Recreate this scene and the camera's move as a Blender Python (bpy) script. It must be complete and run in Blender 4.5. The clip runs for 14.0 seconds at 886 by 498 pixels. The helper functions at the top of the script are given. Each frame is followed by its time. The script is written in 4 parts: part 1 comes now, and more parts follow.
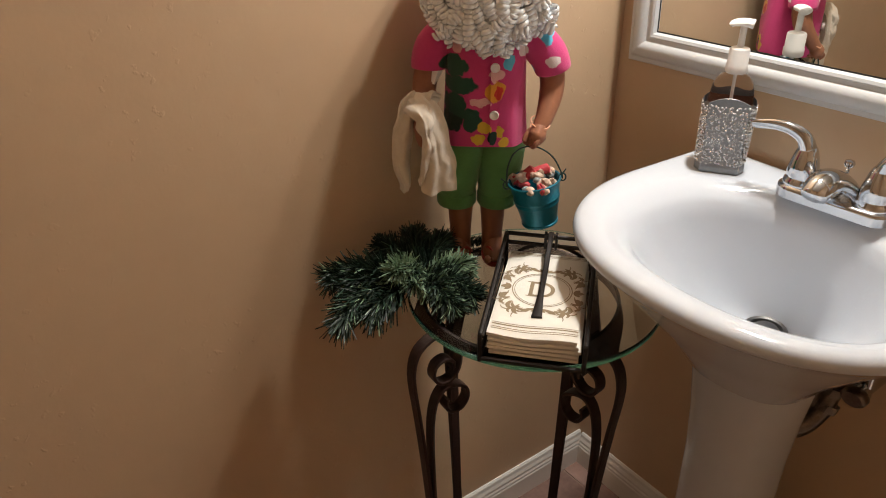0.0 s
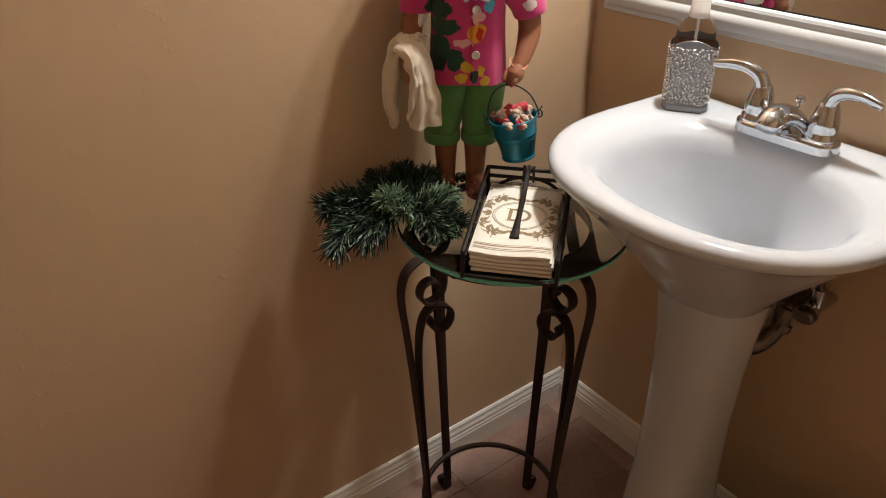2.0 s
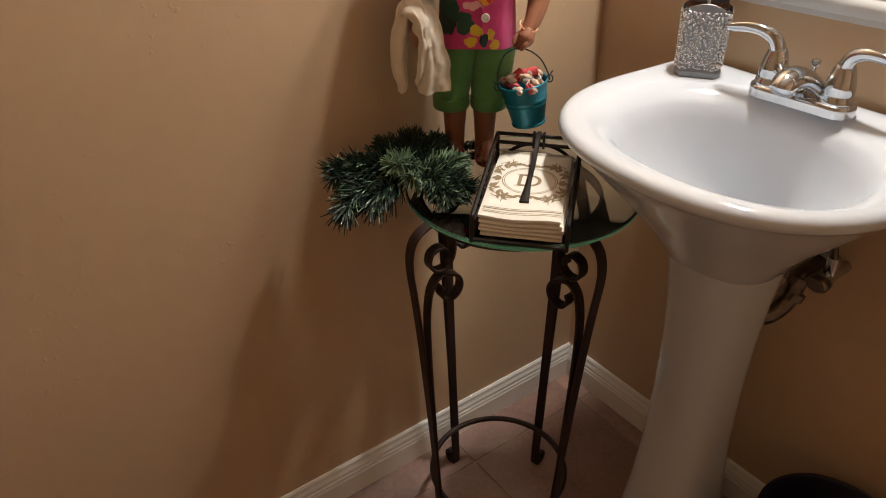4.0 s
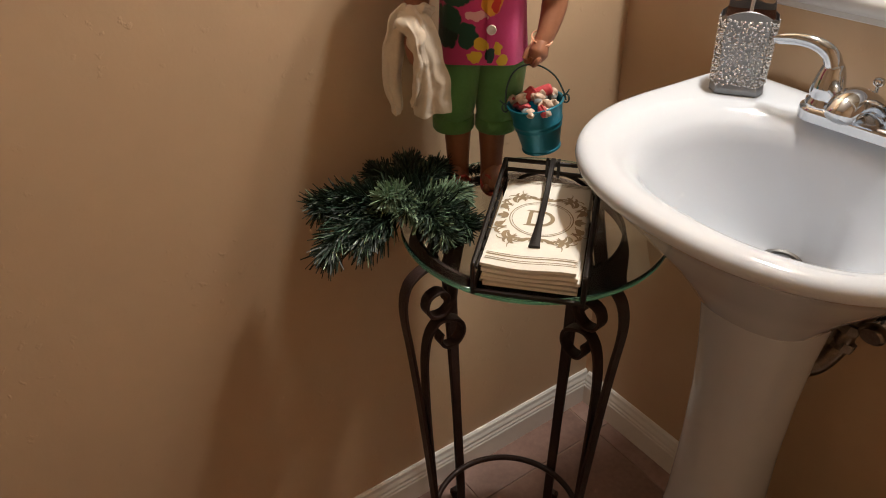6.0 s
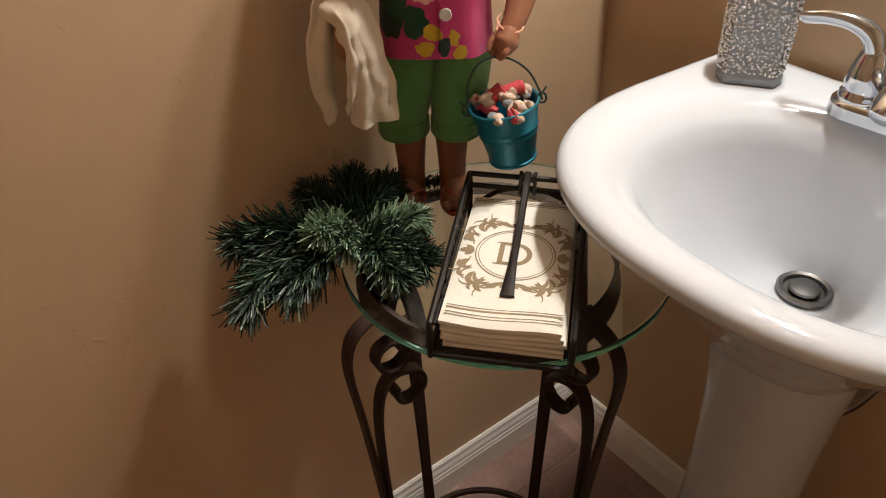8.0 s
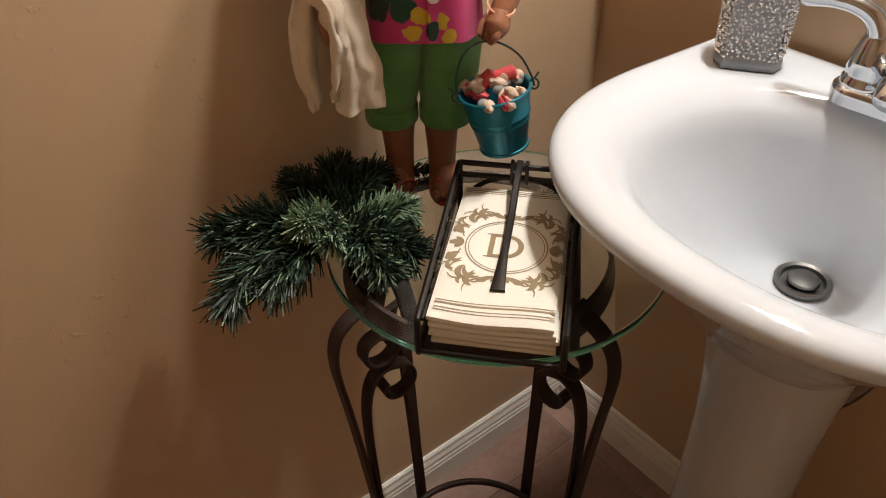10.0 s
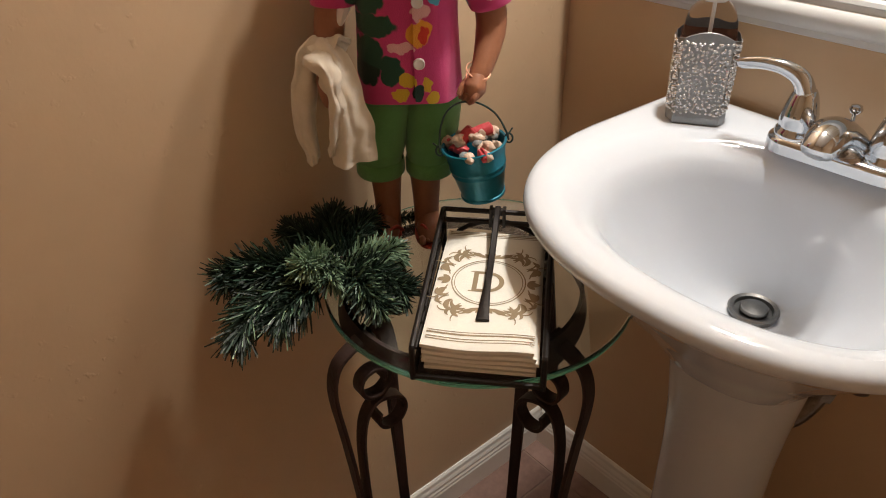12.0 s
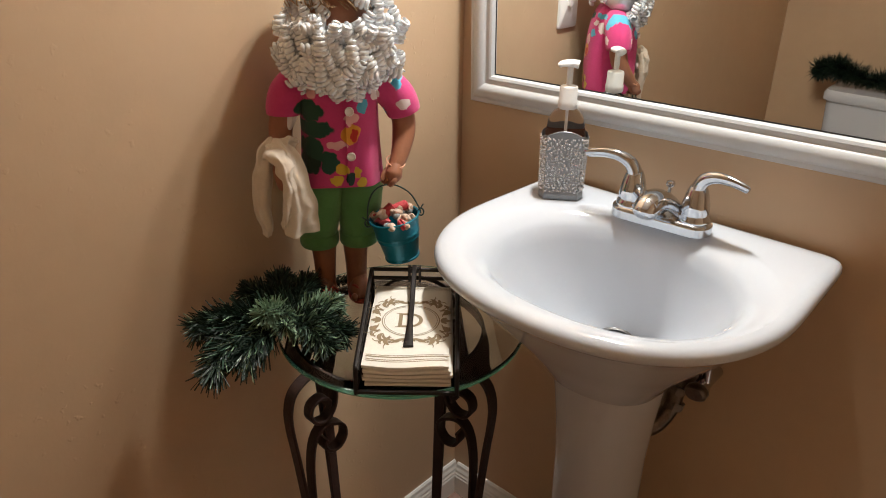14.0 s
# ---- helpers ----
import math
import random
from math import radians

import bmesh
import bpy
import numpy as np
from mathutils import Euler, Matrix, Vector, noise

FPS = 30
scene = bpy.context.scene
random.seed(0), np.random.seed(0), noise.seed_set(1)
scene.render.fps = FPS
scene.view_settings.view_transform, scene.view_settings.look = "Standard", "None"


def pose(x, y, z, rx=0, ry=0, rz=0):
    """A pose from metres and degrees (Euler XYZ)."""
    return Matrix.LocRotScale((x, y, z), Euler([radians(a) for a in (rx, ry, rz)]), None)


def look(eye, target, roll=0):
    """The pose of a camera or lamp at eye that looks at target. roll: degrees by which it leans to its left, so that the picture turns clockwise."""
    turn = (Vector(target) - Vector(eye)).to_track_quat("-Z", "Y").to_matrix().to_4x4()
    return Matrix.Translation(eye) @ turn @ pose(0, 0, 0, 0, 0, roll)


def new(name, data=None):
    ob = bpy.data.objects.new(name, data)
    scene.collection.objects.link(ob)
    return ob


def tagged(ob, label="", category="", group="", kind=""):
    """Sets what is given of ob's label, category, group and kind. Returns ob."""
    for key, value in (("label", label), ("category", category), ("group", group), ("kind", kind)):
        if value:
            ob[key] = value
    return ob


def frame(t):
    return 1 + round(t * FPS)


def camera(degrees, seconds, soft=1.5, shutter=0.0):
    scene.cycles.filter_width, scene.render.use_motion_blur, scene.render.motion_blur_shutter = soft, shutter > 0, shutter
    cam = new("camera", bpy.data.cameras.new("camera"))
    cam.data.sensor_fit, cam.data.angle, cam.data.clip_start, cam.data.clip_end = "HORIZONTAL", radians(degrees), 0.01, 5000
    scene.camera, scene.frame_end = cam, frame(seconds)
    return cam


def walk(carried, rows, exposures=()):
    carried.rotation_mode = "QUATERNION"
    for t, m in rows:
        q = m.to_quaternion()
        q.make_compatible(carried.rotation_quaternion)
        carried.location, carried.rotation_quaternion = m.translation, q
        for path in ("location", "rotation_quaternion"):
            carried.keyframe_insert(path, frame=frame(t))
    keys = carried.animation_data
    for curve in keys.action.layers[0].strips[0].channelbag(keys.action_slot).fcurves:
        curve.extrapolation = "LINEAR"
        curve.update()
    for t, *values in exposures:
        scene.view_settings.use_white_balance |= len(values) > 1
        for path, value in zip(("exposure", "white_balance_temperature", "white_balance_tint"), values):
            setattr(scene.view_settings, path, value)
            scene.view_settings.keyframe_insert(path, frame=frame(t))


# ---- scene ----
cam = camera(61.1, 14.0, 1.0)
PATH = [
    (0, (0.909, -1.061, 1.373), (-0.496, -0.042, 0.379), -0.6),
    (0.5, (0.923, -1.059, 1.367), (-0.466, -0.049, 0.342), -1.2),
    (1, (0.945, -1.077, 1.363), (-0.419, -0.063, 0.308), -0.8),
    (1.5, (0.978, -1.096, 1.371), (-0.388, -0.087, 0.314), -1.1),
    (2, (1.008, -1.125, 1.363), (-0.355, -0.108, 0.31), -0.4),
    (2.5, (1.034, -1.146, 1.354), (-0.335, -0.158, 0.282), -0.4),
    (5, (0.97, -1.086, 1.321), (-0.388, -0.095, 0.237), -0.9),
    (5.5, (0.936, -1.048, 1.322), (-0.437, -0.098, 0.221), -1.1),
    (6, (0.894, -1.012, 1.323), (-0.474, -0.077, 0.203), -1.3),
    (6.5, (0.848, -0.97, 1.315), (-0.48, -0.01, 0.167), -0.9),
    (7, (0.802, -0.931, 1.316), (-0.503, 0.02, 0.135), -0.9),
    (7.5, (0.759, -0.898, 1.296), (-0.535, 0.053, 0.105), -1.6),
    (8, (0.732, -0.865, 1.284), (-0.545, 0.083, 0.071), -1.8),
    (10.5, (0.715, -0.845, 1.274), (-0.532, 0.098, 0.026), -1.6),
    (11, (0.715, -0.846, 1.273), (-0.542, 0.093, 0.033), -1.9),
    (11.5, (0.723, -0.863, 1.284), (-0.536, 0.127, 0.088), -1.0),
    (12, (0.766, -0.909, 1.31), (-0.5, 0.153, 0.183), -1.1),
    (12.5, (0.814, -0.973, 1.338), (-0.427, 0.179, 0.274), -0.5),
    (13, (0.862, -1.018, 1.354), (-0.374, 0.19, 0.347), -0.3),
    (13.5, (0.899, -1.051, 1.369), (-0.325, 0.214, 0.42), -0.0),
    (14, (0.93, -1.098, 1.376), (-0.262, 0.243, 0.493), 0.7),
]
walk(cam, [(t, look(eye, target, roll)) for t, eye, target, roll in PATH],
     [(0, 0.0, 6300, 9), (2.5, 0.0, 6400, 10), (8, 0.0, 6500, 10), (11.5, 0.0, 6500, 10), (14, 0.05, 6150, 8)])

# ---- world and light ----
world = bpy.data.worlds.new("world")
scene.world = world
world.use_nodes = True
world.node_tree.nodes["Background"].inputs[0].default_value = (0.02, 0.018, 0.015, 1)
world.node_tree.nodes["Background"].inputs[1].default_value = 0.3
scene.view_settings.exposure = 0.0

# the second, lower bulb is added, standing in for the first one's mirrored light
BULB_AND_STAND_IN = [(0.39, -0.10, 2.01, 8.6, 6.5), (0.31, -0.045, 1.84, 4.2, 3.0)]
for bulb_x, bulb_y, bulb_z, down, around in BULB_AND_STAND_IN:
    lamp = bpy.data.lights.new("bulb_or_stand_in_light", "AREA")
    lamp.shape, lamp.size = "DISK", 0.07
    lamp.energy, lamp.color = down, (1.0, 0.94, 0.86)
    new("bulb_or_stand_in_light", lamp).location = (bulb_x, bulb_y, bulb_z)
    # all-round glow of the unseen shades, added to lift the dark areas
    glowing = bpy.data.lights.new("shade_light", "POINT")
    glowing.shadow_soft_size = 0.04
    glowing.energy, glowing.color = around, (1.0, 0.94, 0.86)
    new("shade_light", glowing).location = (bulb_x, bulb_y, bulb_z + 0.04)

# ---- materials ----


def material(name, colour, rough=0.5, metal=0.0, second=None, scale=20.0, amount=0.5, bump=0.0, bump_scale=200.0,
             detail=4.0, transmission=0.0, ior=1.45, coat=0.0, sheen=0.0, per_object=0.0, rough_var=0.0, stretch=None):
    """A Principled material with a two-scale colour variation, a fine relief and uneven gloss."""
    m = bpy.data.materials.new(name)
    m.use_nodes = True
    t = m.node_tree
    b = t.nodes["Principled BSDF"]
    b.inputs["Roughness"].default_value, b.inputs["Metallic"].default_value = rough, metal
    b.inputs["Transmission Weight"].default_value, b.inputs["IOR"].default_value = transmission, ior
    b.inputs["Coat Weight"].default_value, b.inputs["Sheen Weight"].default_value = coat, sheen
    b.inputs["Coat Roughness"].default_value = 0.08
    co = t.nodes.new("ShaderNodeTexCoord").outputs["Object"]
    if stretch:
        mp = t.nodes.new("ShaderNodeMapping")
        mp.inputs["Scale"].default_value = stretch
        t.links.new(co, mp.inputs[0])
        co = mp.outputs[0]
    last = None
    if second:
        n1, n2 = t.nodes.new("ShaderNodeTexNoise"), t.nodes.new("ShaderNodeTexNoise")
        n1.inputs["Scale"].default_value, n2.inputs["Scale"].default_value = scale, scale * 9
        n1.inputs["Detail"].default_value = n2.inputs["Detail"].default_value = detail
        mean = t.nodes.new("ShaderNodeMath")
        mean.operation = "MULTIPLY_ADD"
        mean.inputs[1].default_value = 0.65
        half = t.nodes.new("ShaderNodeMath")
        half.operation = "MULTIPLY"
        half.inputs[1].default_value = 0.35
        ramp = t.nodes.new("ShaderNodeMapRange")
        ramp.inputs[1].default_value, ramp.inputs[2].default_value = 0.35, 0.65
        ramp.inputs[4].default_value = amount
        mix = t.nodes.new("ShaderNodeMix")
        mix.data_type = "RGBA"
        mix.inputs[6].default_value, mix.inputs[7].default_value = (*colour, 1), (*second, 1)
        for a in (n1, n2):
            t.links.new(co, a.inputs["Vector"])
        t.links.new(n2.outputs[0], half.inputs[0])
        t.links.new(n1.outputs[0], mean.inputs[0])
        t.links.new(half.outputs[0], mean.inputs[2])
        t.links.new(mean.outputs[0], ramp.inputs[0])
        t.links.new(ramp.outputs[0], mix.inputs[0])
        last = mix.outputs[2]
        if rough_var:
            rr = t.nodes.new("ShaderNodeMapRange")
            rr.inputs[1].default_value, rr.inputs[2].default_value = 0.35, 0.65
            rr.inputs[3].default_value, rr.inputs[4].default_value = rough, rough + rough_var
            t.links.new(mean.outputs[0], rr.inputs[0])
            t.links.new(rr.outputs[0], b.inputs["Roughness"])
    if per_object and last:
        info, hsv = t.nodes.new("ShaderNodeObjectInfo"), t.nodes.new("ShaderNodeHueSaturation")
        mr = t.nodes.new("ShaderNodeMapRange")
        mr.inputs[3].default_value, mr.inputs[4].default_value = 1 - per_object, 1 + per_object
        t.links.new(info.outputs["Random"], mr.inputs[0])
        t.links.new(mr.outputs[0], hsv.inputs["Value"])
        t.links.new(last, hsv.inputs["Color"])
        last = hsv.outputs[0]
    if last:
        t.links.new(last, b.inputs["Base Color"])
    else:
        b.inputs["Base Color"].default_value = (*colour, 1)
    if bump:
        nb, bp = t.nodes.new("ShaderNodeTexNoise"), t.nodes.new("ShaderNodeBump")
        nb.inputs["Scale"].default_value, nb.inputs["Detail"].default_value = bump_scale, 3
        bp.inputs["Strength"].default_value, bp.inputs["Distance"].default_value = bump, 0.002
        t.links.new(co, nb.inputs["Vector"])
        t.links.new(nb.outputs[0], bp.inputs["Height"])
        t.links.new(bp.outputs[0], b.inputs["Normal"])
    return m


def wall_paint():
    """Tan paint over a knock-down texture: a fine orange peel with scattered flat splats."""
    m = material("wall_paint", (0.555, 0.402, 0.259), 0.5, 0, (0.515, 0.367, 0.234), 3.0, 0.7)
    t = m.node_tree
    b = t.nodes["Principled BSDF"]
    co = t.nodes.new("ShaderNodeTexCoord").outputs["Object"]
    fine, splat, where = (t.nodes.new("ShaderNodeTexNoise") for _ in range(3))
    for node, sc, de in ((fine, 160, 2), (splat, 55, 3), (where, 5, 2)):
        node.inputs["Scale"].default_value, node.inputs["Detail"].default_value = sc, de
        t.links.new(co, node.inputs["Vector"])
    cut = t.nodes.new("ShaderNodeMapRange")
    cut.inputs[1].default_value, cut.inputs[2].default_value = 0.63, 0.69
    t.links.new(splat.outputs[0], cut.inputs[0])
    region = t.nodes.new("ShaderNodeMapRange")
    region.inputs[1].default_value, region.inputs[2].default_value = 0.45, 0.62
    t.links.new(where.outputs[0], region.inputs[0])
    mul = t.nodes.new("ShaderNodeMath")
    mul.operation = "MULTIPLY"
    t.links.new(cut.outputs[0], mul.inputs[0])
    t.links.new(region.outputs[0], mul.inputs[1])
    add = t.nodes.new("ShaderNodeMath")
    add.operation = "MULTIPLY_ADD"
    add.inputs[1].default_value = 0.25
    t.links.new(fine.outputs[0], add.inputs[0])
    t.links.new(mul.outputs[0], add.inputs[2])
    bp = t.nodes.new("ShaderNodeBump")
    bp.inputs["Strength"].default_value, bp.inputs["Distance"].default_value = 0.36, 0.0015
    t.links.new(add.outputs[0], bp.inputs["Height"])
    t.links.new(bp.outputs[0], b.inputs["Normal"])
    return m


PAINT = wall_paint()
CEILING = material("ceiling_paint", (0.84, 0.82, 0.78), 0.8, 0, (0.80, 0.78, 0.74), 4, 0.6, 0.3, 120)
TRIM = material("white_trim_paint", (0.78, 0.76, 0.72), 0.35, 0, (0.72, 0.69, 0.64), 12, 0.6, 0.05, 60)
TILE = material("floor_tile", (0.33, 0.205, 0.165), 0.38, 0, (0.20, 0.118, 0.095), 9, 0.9, 0.10, 45, 8, per_object=0.10, rough_var=0.15)
GROUT = material("grout", (0.36, 0.25, 0.20), 0.9, 0, (0.28, 0.19, 0.15), 60, 0.8, 0.3, 400)
PORCELAIN = material("porcelain", (0.565, 0.60, 0.65), 0.06, 0, (0.55, 0.585, 0.63), 3, 0.5)
CHROME = material("chrome", (0.60, 0.625, 0.66), 0.06, 1.0, (0.54, 0.56, 0.60), 30, 0.5, rough_var=0.05)
IRON = material("wrought_iron", (0.017, 0.008, 0.0065), 0.42, 0.2, (0.038, 0.016, 0.011), 25, 0.8, 0.25, 220, rough_var=0.15)
WIRE = material("black_wire", (0.011, 0.008, 0.007), 0.45, 0.3, (0.025, 0.017, 0.013), 40, 0.6, 0.15, 300)
GLASS = material("table_glass", (0.93, 0.985, 0.965), 0.015, 0, transmission=1.0, ior=1.5)
GLASS_EDGE = material("green_glass_edge", (0.20, 0.62, 0.47), 0.06, 0, transmission=0.85, ior=1.5)
MIRROR = material("mirror_silver", (0.84, 0.85, 0.83), 0.008, 1.0)
MIRROR_EDGE = material("dark_mirror_edge", (0.03, 0.03, 0.03), 0.3)
FRAME_WHITE = material("white_frame_paint", (0.60, 0.62, 0.63), 0.28, 0, (0.55, 0.57, 0.58), 18, 0.5, 0.06, 70)
SLEEVE = material("silver_sleeve", (0.20, 0.205, 0.21), 0.36, 0.85, (0.28, 0.28, 0.29), 40, 0.6)
BEAD = material("silver_bead", (0.88, 0.885, 0.89), 0.14, 0.7, (0.70, 0.71, 0.72), 300, 0.8)
FROSTED = material("frosted_glass", (0.9, 0.88, 0.84), 0.45, 0, transmission=0.8, ior=1.3)
PUMP = material("white_plastic", (0.82, 0.81, 0.79), 0.3, 0, (0.78, 0.77, 0.74), 20, 0.5)
CLEAR = material("clear_plastic", (0.97, 0.96, 0.95), 0.04, 0, transmission=1.0, ior=1.16)
LABEL = material("brown_label", (0.10, 0.035, 0.02), 0.35, 0, (0.26, 0.14, 0.09), 60, 0.5)
NAPKIN = material("napkin_paper", (0.80, 0.77, 0.695), 0.85, 0, (0.76, 0.72, 0.64), 25, 0.6, 0.15, 500)
PRINT = material("gold_print", (0.29, 0.215, 0.125), 0.6, 0, (0.24, 0.175, 0.10), 60, 0.7)
SKIN = material("doll_skin", (0.32, 0.135, 0.072), 0.42, 0, (0.25, 0.10, 0.052), 30, 0.6, 0.05, 200)
PANTS = material("green_cotton", (0.115, 0.30, 0.085), 0.9, 0, (0.085, 0.235, 0.065), 35, 0.8, 0.5, 900, sheen=0.3)
CURL = material("white_synthetic_hair", (0.88, 0.92, 0.95), 0.13, 0.35, (0.78, 0.81, 0.84), 120, 0.6, coat=1.0)
BAND = material("peach_elastic", (0.72, 0.38, 0.24), 0.5)
STRAW = material("straw", (0.40, 0.26, 0.13), 0.7, 0, (0.22, 0.13, 0.06), 150, 0.8, 0.6, 400)
SANDAL = material("red_sandal", (0.42, 0.06, 0.035), 0.5, 0, (0.3, 0.04, 0.03), 40, 0.6)
BUTTON = material("button_white", (0.80, 0.76, 0.74), 0.3)
TOWEL = material("cream_fleece", (0.76, 0.67, 0.55), 0.95, 0, (0.68, 0.585, 0.46), 45, 0.7, 0.6, 700, sheen=0.5)
BUCKET = material("teal_paint", (0.012, 0.185, 0.265), 0.28, 0.3, (0.010, 0.145, 0.215), 35, 0.7, 0.06, 100)
BUCKET_WIRE = material("teal_wire", (0.05, 0.085, 0.08), 0.35, 0.7)
CANDY_RED = material("red_shell", (0.46, 0.035, 0.05), 0.4, 0, (0.55, 0.10, 0.10), 180, 0.6, 0.3, 500)
SHELL = material("pale_shell", (0.62, 0.49, 0.39), 0.4, 0, (0.42, 0.26, 0.18), 130, 0.8, 0.4, 400)
GLASS_BEAD = material("glass_pebble", (0.80, 0.86, 0.86), 0.05, 0, transmission=0.7, ior=1.4)
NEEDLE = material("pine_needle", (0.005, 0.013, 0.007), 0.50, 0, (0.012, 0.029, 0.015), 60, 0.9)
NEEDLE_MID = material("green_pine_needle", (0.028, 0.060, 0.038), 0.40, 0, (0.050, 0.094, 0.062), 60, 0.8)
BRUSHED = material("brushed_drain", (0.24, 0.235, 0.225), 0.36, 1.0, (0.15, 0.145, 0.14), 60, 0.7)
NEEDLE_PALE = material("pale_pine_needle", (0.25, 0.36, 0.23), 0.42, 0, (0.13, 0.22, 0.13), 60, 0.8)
TWIG = material("twig", (0.05, 0.035, 0.022), 0.8, 0, (0.03, 0.02, 0.012), 90, 0.7)
BIN = material("navy_plastic", (0.006, 0.005, 0.016), 0.4, 0, (0.010, 0.008, 0.02), 20, 0.5)
DARK_PIPE = material("aged_chrome", (0.20, 0.165, 0.14), 0.28, 1.0, (0.09, 0.07, 0.055), 45, 0.8)
BULB = bpy.data.materials.new("bulb_glow")
BULB.use_nodes = True
BULB.node_tree.nodes["Principled BSDF"].inputs["Emission Color"].default_value = (1, 0.97, 0.92, 1)
BULB.node_tree.nodes["Principled BSDF"].inputs["Emission Strength"].default_value = 6.0


def floral():
    """Hot pink cotton with printed leaves and flowers: spots at set places of the shirt, their edges roughened."""
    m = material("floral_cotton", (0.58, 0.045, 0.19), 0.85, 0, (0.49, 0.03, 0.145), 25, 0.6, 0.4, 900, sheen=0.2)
    t = m.node_tree
    b = t.nodes["Principled BSDF"]
    base = b.inputs["Base Color"].links[0].from_socket
    co = t.nodes.new("ShaderNodeTexCoord").outputs["Object"]
    wob = t.nodes.new("ShaderNodeTexNoise")
    wob.inputs["Scale"].default_value = 70
    t.links.new(co, wob.inputs["Vector"])
    dis = t.nodes.new("ShaderNodeVectorMath")
    dis.operation = "MULTIPLY_ADD"
    dis.inputs[1].default_value = (0.016, 0.0, 0.016)
    t.links.new(wob.outputs["Color"], dis.inputs[0])
    t.links.new(co, dis.inputs[2])
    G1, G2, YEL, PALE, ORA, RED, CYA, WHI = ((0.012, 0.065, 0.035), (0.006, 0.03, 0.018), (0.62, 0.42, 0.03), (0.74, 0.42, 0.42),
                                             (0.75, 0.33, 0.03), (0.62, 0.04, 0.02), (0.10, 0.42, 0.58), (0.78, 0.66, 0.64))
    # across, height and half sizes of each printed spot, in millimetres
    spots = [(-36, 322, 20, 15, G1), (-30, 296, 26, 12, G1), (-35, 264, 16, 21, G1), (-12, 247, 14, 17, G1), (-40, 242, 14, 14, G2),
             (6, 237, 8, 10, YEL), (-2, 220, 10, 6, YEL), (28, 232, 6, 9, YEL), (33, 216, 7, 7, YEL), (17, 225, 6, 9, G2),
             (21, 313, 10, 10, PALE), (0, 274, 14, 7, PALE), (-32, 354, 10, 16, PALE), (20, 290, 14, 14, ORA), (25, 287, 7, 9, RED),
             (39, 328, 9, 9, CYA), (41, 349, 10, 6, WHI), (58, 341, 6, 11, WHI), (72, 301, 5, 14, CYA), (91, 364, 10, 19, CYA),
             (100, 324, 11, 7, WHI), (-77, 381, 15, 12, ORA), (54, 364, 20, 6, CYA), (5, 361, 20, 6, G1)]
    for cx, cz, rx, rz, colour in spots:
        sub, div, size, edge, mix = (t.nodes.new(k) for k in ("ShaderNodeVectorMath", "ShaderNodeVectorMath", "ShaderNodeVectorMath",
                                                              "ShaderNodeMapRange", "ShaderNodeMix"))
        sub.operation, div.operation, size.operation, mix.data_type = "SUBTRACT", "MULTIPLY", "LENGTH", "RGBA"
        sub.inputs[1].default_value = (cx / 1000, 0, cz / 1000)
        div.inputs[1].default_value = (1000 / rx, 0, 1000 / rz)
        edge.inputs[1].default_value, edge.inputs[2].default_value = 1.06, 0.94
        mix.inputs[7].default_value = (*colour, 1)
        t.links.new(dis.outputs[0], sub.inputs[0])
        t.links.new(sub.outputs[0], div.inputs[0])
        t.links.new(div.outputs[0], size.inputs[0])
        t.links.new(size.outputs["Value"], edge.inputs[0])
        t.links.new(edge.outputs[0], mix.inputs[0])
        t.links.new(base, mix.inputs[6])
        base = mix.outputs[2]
    t.links.new(base, b.inputs["Base Color"])
    return m


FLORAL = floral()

# ---- shaping tools ----


